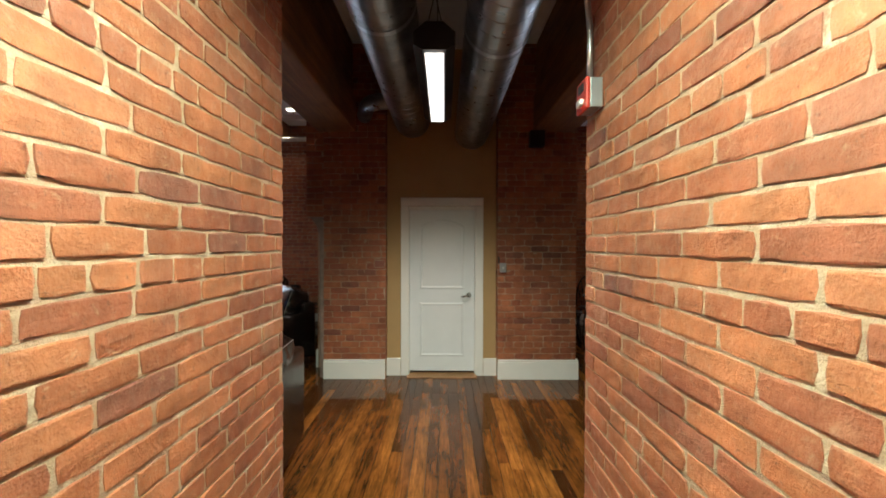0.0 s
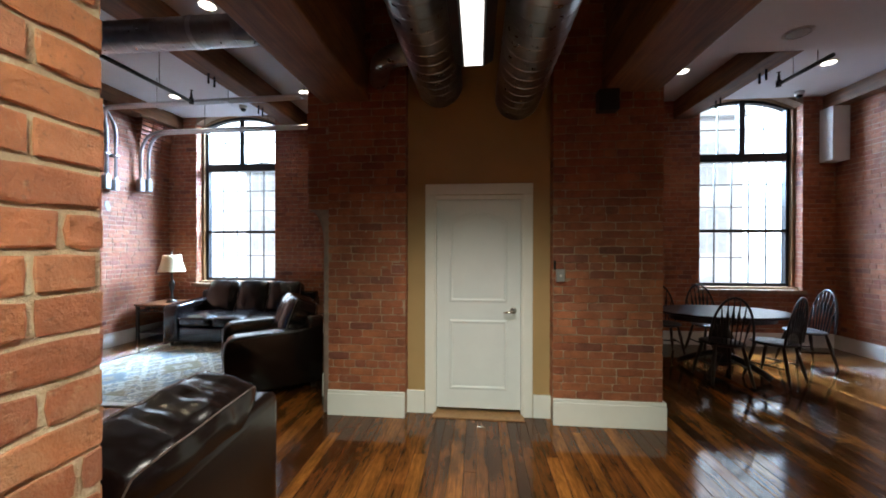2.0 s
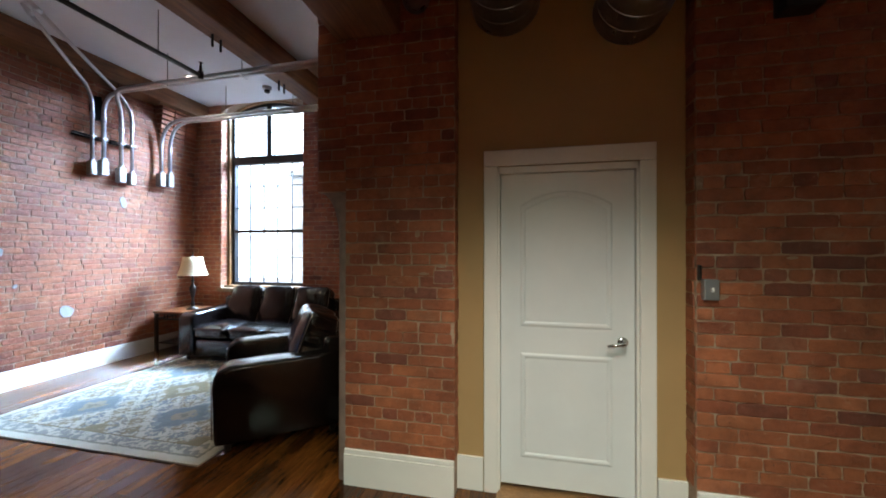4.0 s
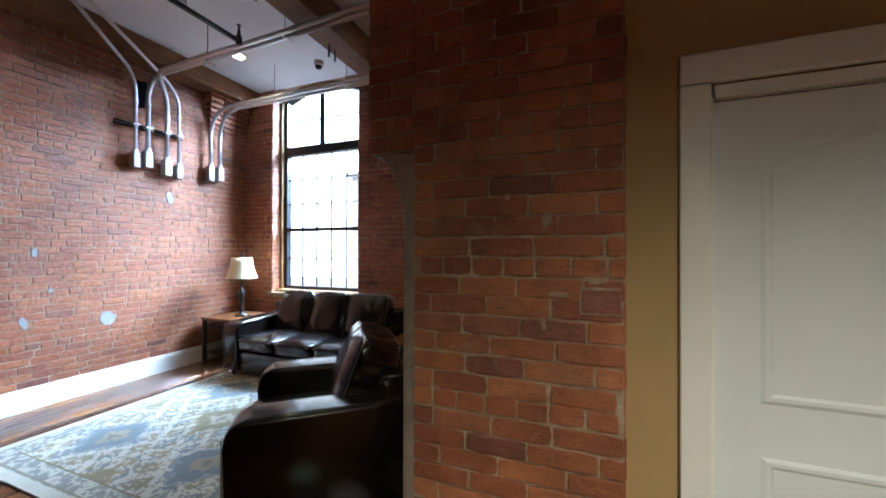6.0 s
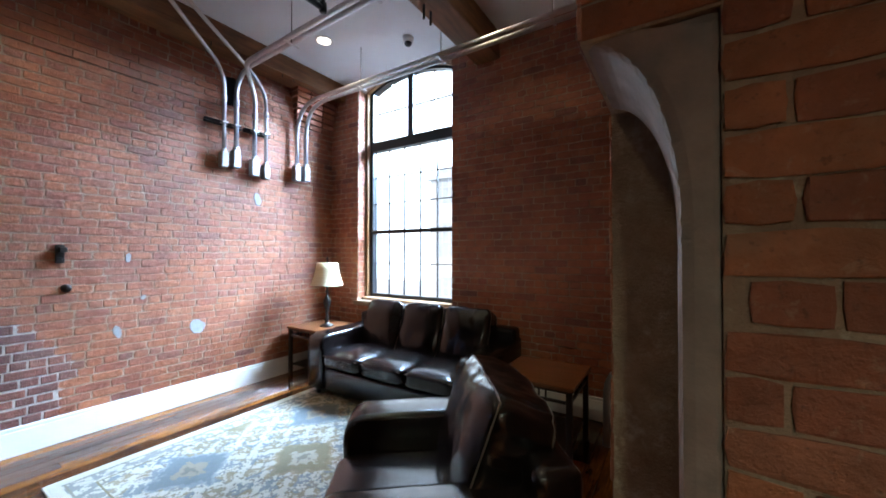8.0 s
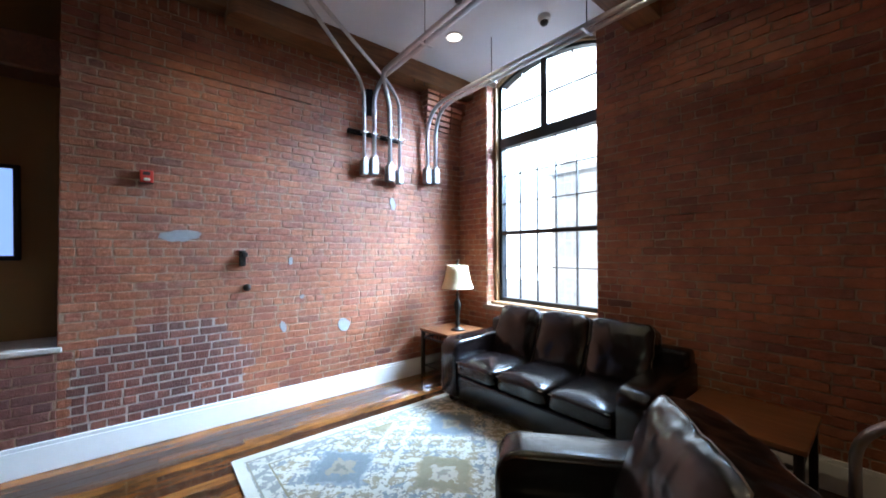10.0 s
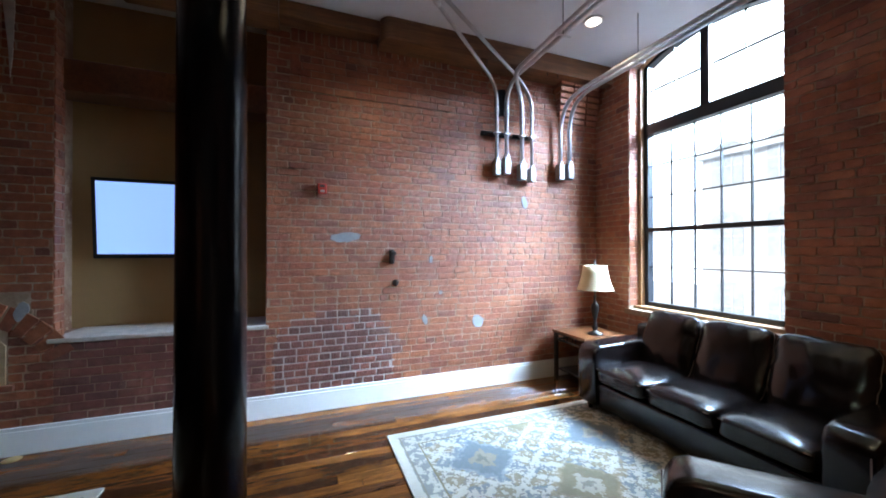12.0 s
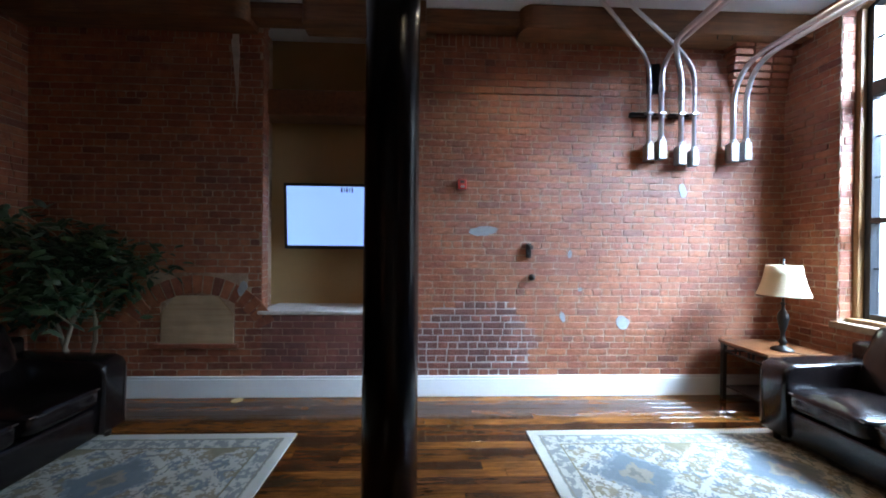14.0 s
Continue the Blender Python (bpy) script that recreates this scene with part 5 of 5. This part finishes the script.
def windsor(m, label):
    """A bow-back chair that faces -y."""
    c = thing("dining_chair", m, label, "chair", "chairs round the table")
    bm = lathe([(0.0, 0.43), (0.20, 0.43), (0.225, 0.445), (0.225, 0.455), (0.20, 0.465), (0.10, 0.455), (0, 0.452)], 28)
    for v in bm.verts:
        v.co.y *= 0.95 if v.co.y > 0 else 1.05
    part("seat", bm, DARK_WOOD, c, smooth=True)
    for sx in (-1, 1):
        for sy in (-1, 1):
            a, b = Vector((sx * 0.14, sy * 0.13, 0.44)), Vector((sx * 0.21, sy * 0.22, 0.0))
            part("leg", tube([a.lerp(b, t / 6) for t in range(7)], 0.016, 10, [0.014, 0.018, 0.021, 0.017, 0.02, 0.016, 0.011]), DARK_WOOD, c, smooth=True)
        part("stretcher", tube([(sx * 0.175, -0.175, 0.20), (sx * 0.175, 0.175, 0.20)], 0.010, 8), DARK_WOOD, c)
    part("stretcher", tube([(-0.175, 0, 0.20), (0.175, 0, 0.20)], 0.010, 8), DARK_WOOD, c)
    hoop = []
    for i in range(21):
        a = math.pi * i / 20
        hz = 0.46 + 0.54 * math.sin(a) ** 0.75
        hoop.append((0.225 * math.cos(a) * (1.0 - 0.06 * math.sin(a)), 0.17 + 0.14 * (hz - 0.46), hz))
    part("bow", tube(hoop, 0.013, 8), DARK_WOOD, c, smooth=True)
    for k in range(-3, 4):
        x = k * 0.05
        top = 0.46 + 0.54 * max(0.0, 1 - (x * 1.25 / 0.225) ** 2) ** 0.42
        pts = [(x * (0.85 + 0.4 * t), 0.165 + 0.14 * (top - 0.46) * t, 0.455 + (top - 0.455) * t) for t in (0, 0.35, 0.5, 0.62, 0.75, 1.0)]
        sp_ = tube(pts, 0.006, 8, [0.006, 0.007, 0.012, 0.018, 0.008, 0.005])
        part("spindle", sp_, DARK_WOOD, c, smooth=True)
    return c


ch = windsor(pose(2.74, 5.68, 0, 0, 0, 176), "dark wooden bow-back dining chair at the table")
for x, y, a in ((3.36, 5.74, 212), (4.25, 6.42, 262), (3.22, 6.72, 4), (2.60, 6.74, -6), (2.02, 6.30, 70)):
    copy_thing(ch, pose(x, y, 0, 0, 0, a))

# ---- extra brick relief on the west wall ----
blk = wall_piece("wall_west_block", box(WALL_W, WALL_W + 0.012, 3.54, 5.20, 3.157, 3.62), "slightly projecting old brick panel under the wall plate")
sold = wall_piece("wall_west_soldiers", box(WALL_W, WALL_W + 0.018, 3.54, 5.20, 3.622, 3.755), "soldier course of upright bricks")
blk2 = wall_piece("wall_west_block_far", box(WALL_W, WALL_W + 0.012, -0.42, 1.48, 3.157, 3.62), "slightly projecting old brick panel beyond the niche")
sold2 = wall_piece("wall_west_soldiers_far", box(WALL_W, WALL_W + 0.018, -0.42, 1.48, 3.622, 3.755), "soldier course of upright bricks beyond the niche")
rng = random.Random(77)
for course, y, y_end in ((sold, 3.55, 5.16), (sold2, -0.41, 1.44)):
    while y < y_end:
        part("brick", box(WALL_W + 0.018, WALL_W + 0.024 + rng.uniform(0, 0.004), y, y + 0.060, 3.632, 3.75, 0.003), BRICK, course)
        y += 0.071
stp = wall_piece("wall_west_corbel", box(WALL_W, WALL_W + 0.004, 6.70, WALL_N, 3.157, 3.68), "corbelled brick courses stepping out under the beam")
for k in range(8):
    z = 3.157 + k * COURSE
    d = 0.012 + 0.022 * k
    y = 6.72 - 0.012 * k
    while y < WALL_N - 0.03:
        e = min(y + 0.20, WALL_N - 0.004)
        part("brick", box(WALL_W + 0.004, WALL_W + d, y, e - 0.009, z + 0.006, z + COURSE - 0.006, 0.004), BRICK, stp)
        y += 0.21

fresh = finish("mortar_repair", prism([(3.39, 0.21), (4.56, 0.21), (4.58, 0.49), (4.67, 0.50), (4.63, 0.70), (4.53, 0.78), (4.47, 0.84), (4.43, 0.91), (4.33, 0.99), (3.77, 0.985), (3.54, 0.91), (3.44, 0.84), (3.38, 0.55)], "x", WALL_W, WALL_W + 0.0012), MORTAR_PALE, wall_w)
fresh["label"] = "paler repointed mortar"
chase = structure(finish("chase_east", box(5.17, WALL_E - 0.012, 7.10, WALL_N - 0.012, 2.88, 3.69, 0.006), WHITE), "cream plastered boxed chase under the wall plate", "chase")

# ---- floor planks ----
def lay_planks():
    rng = random.Random(5)
    verts, faces, meshes, made = [], [], {}, 0
    x, width = WALL_W - 0.05, 0.0
    while x < WALL_E:
        width = rng.choice((0.082, 0.088, 0.094, 0.105))
        y = SOUTH + rng.uniform(-1.6, 0)
        while y < WALL_N:
            ln = rng.choice((1.2, 1.6, 2.0, 2.4, 2.9))
            a, b, c, d = x + 0.0012, x + width - 0.0012, max(y, SOUTH), min(y + ln - 0.0015, WALL_N + 0.2)
            y += ln
            if d - c < 0.05:
                continue
            z = rng.uniform(-0.0012, 0.0)
            near = (-1.3 < x < 1.3 and d > 1.0 and c < 4.4) or (-5.8 < x < -3.0 and d > 1.0 and c < 6.4)
            w, h, e = b - a, d - c, 0.002
            vs = [(0, 0, -0.02), (w, 0, -0.02), (w, h, -0.02), (0, h, -0.02), (0, 0, -e), (w, 0, -e), (w, h, -e), (0, h, -e), (e, e, 0), (w - e, e, 0), (w - e, h - e, 0), (e, h - e, 0)]
            fs = [(k, (k + 1) % 4, 4 + (k + 1) % 4, 4 + k) for k in range(4)] + [(4 + k, 4 + (k + 1) % 4, 8 + (k + 1) % 4, 8 + k) for k in range(4)] + [(8, 9, 10, 11)]
            if near and made < 290:
                key = (round(w, 3), round(h, 2))
                if key not in meshes:
                    me = bpy.data.meshes.new("plank")
                    me.from_pydata(vs, [], fs)
                    me.materials.append(PLANK)
                    meshes[key] = me
                ob = new("plank", meshes[key])
                ob.parent = floor
                ob.location = (a, c, z)
                made += 1
            else:
                k = len(verts)
                verts += [(a + p, c + q, z + r) for p, q, r in vs]
                faces += [tuple(k + i for i in f) for f in fs]
        x += width
    me = bpy.data.meshes.new("planking")
    me.from_pydata(verts, [], faces)
    me.materials.append(PLANK_ISLAND)
    ob = new("planking", me)
    ob.parent = floor
    ob["kind"] = "stuff"


lay_planks()

# ---- brickwork ----
X, Y = Vector((1, 0, 0)), Vector((0, 1, 0))
H = WIN_W / 2
# passage
lay_bricks(wall_hall_l, (HALL_L, SOUTH, 0), Y, X, HALL_END - SOUTH, 0, CEIL, near=(3.75, 4.92, 0.35, 2.9), seed=3, fine=True, proud=0.0034, joint=0.0092)
lay_bricks(wall_hall_r, (HALL_R, HALL_END, 0), -Y, -X, HALL_END - SOUTH, 0, CEIL, near=(0, 1.2, 0.35, 2.9), seed=4, fine=True, proud=0.0034, joint=0.0092)
lay_bricks(wall_hall_l, (HALL_L, HALL_END, 0), -X, Y, 0.42, 0, CEIL, seed=5)
lay_bricks(wall_hall_r, (HALL_R + 0.42, HALL_END, 0), -X, Y, 0.42, 0, CEIL, seed=6)
# core
lay_bricks(wall_c, (CORE_L, CORE_Y, 0.23), X, -Y, REC_L - CORE_L, 0.0 + 0.23 - 0.23, CEIL - 0.23, near=(0, 0.8, 0.2, 2.9), seed=7, fine=True, joint=0.0056)
lay_bricks(wall_c, (REC_R, CORE_Y, 0.23), X, -Y, CORE_R - REC_R, 0, CEIL - 0.23, seed=8, fine=True, joint=0.0056)
lay_bricks(wall_c, (REC_L, CORE_Y, 0.23), Y, X, REC_Y - CORE_Y, 0, CEIL - 0.23, seed=9)
lay_bricks(wall_c, (REC_R, REC_Y, 0.23), -Y, -X, REC_Y - CORE_Y, 0, CEIL - 0.23, seed=10)
lay_bricks(bulge, (CORE_BULGE, CORE_Y, 1.90), X, -Y, CORE_L - CORE_BULGE, 0, CEIL - 1.9, seed=12)
lay_bricks(bulge, (CORE_BULGE, WALL_N, 0.22), -Y, -X, WALL_N - CORE_Y, 0, CEIL - 0.22, [(WALL_N - NOTCH_Y, 99, -1, 1.68)], seed=13)
lay_bricks(wall_c, (CORE_R, CORE_Y, 0), Y, X, WALL_N - CORE_Y, 0, CEIL, seed=15)
# west wall
yw = WALL_S
holes_w = [(3.54 - yw, 5.20 - yw, 3.17, 3.8), (-0.42 - yw, 1.48 - yw, 3.17, 3.8), (6.70 - yw, 9, 3.17, 3.7), (NICHE[0] + 0.125 - yw, NICHE[1] - yw, NICHE[2], 9), (0.79 - yw, 1.53 - yw, 0.52, 1.04), (0.66 - yw, 1.66 - yw, 1.0, 1.24)]
# darker repaired bricks beside and under the niche
mended = [(3.41, 4.55, 3, 7), (3.38, 4.66, 7, 8), (3.40, 4.62, 8, 10), (3.43, 4.52, 10, 11), (3.45, 4.46, 11, 12), (3.55, 4.42, 12, 13), (3.78, 4.32, 13, 14), (1.80, 3.33, 3, 12)]
for y0, y1, r0, r1 in mended:
    z0, z1 = r0 * COURSE, r1 * COURSE
    holes_w.append((y0 - yw, y1 - yw, z0 + 0.02, z1 - 0.02))
    old = y1 < 3.4
    lay_bricks(wall_w, (WALL_W, y0, z0), Y, X, y1 - y0, 0, z1 - z0, near=(0, 9, 0, 9) if not old else None, seed=60 + r0, material=BRICK_PLUM_ISLAND if old else BRICK_PLUM, headers=2 if not old else 7, joint=0.0125 if not old else 0.009, proud=0.006)
lay_bricks(wall_w, (WALL_W, WALL_S, 0), Y, X, WALL_N - WALL_S, 0.2 - 0.2, 3.72, holes_w, near=(3.9, 6.2, 0.2, 1.6), seed=16, limit=170, fine=True, proud=0.0035, joint=0.0088)
lay_bricks(wall_w, (WALL_W, NICHE[0] + 0.125, NICHE[2]), -X, Y, 0.13, 0, CEIL - NICHE[2], seed=17)
lay_bricks(wall_w, (NICHE_X, NICHE[1], NICHE[2]), X, -Y, 0.515, 0, CEIL - NICHE[2], seed=18)
# south wall, east wall
lay_bricks(wall_sl, (HALL_L - 0.42, WALL_S, 0), -X, Y, HALL_L - 0.42 - WALL_W, 0, CEIL, seed=19)
lay_bricks(wall_e, (WALL_E, WALL_N, 0), -Y, -X, 3.5, 0, CEIL, seed=20)
# window walls and reveals
for wall, x0, x1, cx, sd in ((wall_nl, WALL_W, CORE_L, WIN_L, 21), (wall_nr, CORE_R, WALL_E, WIN_R, 31)):
    hole = [(cx - H - x0, cx + H - x0, WIN_Z0 - 0.11, 9)]
    lay_bricks(wall, (x0, WALL_N, 0), X, -Y, x1 - x0, 0, CEIL, hole, near=(cx + H - x0, cx + H - x0 + 1.6, 0.9, 2.6) if sd == 21 else None, seed=sd, fine=sd == 21)
    lay_bricks(wall, (cx - H, WALL_N, WIN_Z0), Y, X, 0.135, 0, SPRING - WIN_Z0, seed=sd + 1, jag=0.012)
    lay_bricks(wall, (cx + H, WALL_N + 0.135, WIN_Z0), -Y, -X, 0.135, 0, SPRING - WIN_Z0, seed=sd + 2)
lay_bricks(blk, (WALL_W + 0.012, 3.54, 3.157), Y, X, 1.66, 0, 0.46, seed=41)
lay_bricks(blk2, (WALL_W + 0.012, -0.42, 3.157), Y, X, 1.90, 0, 0.46, seed=42)
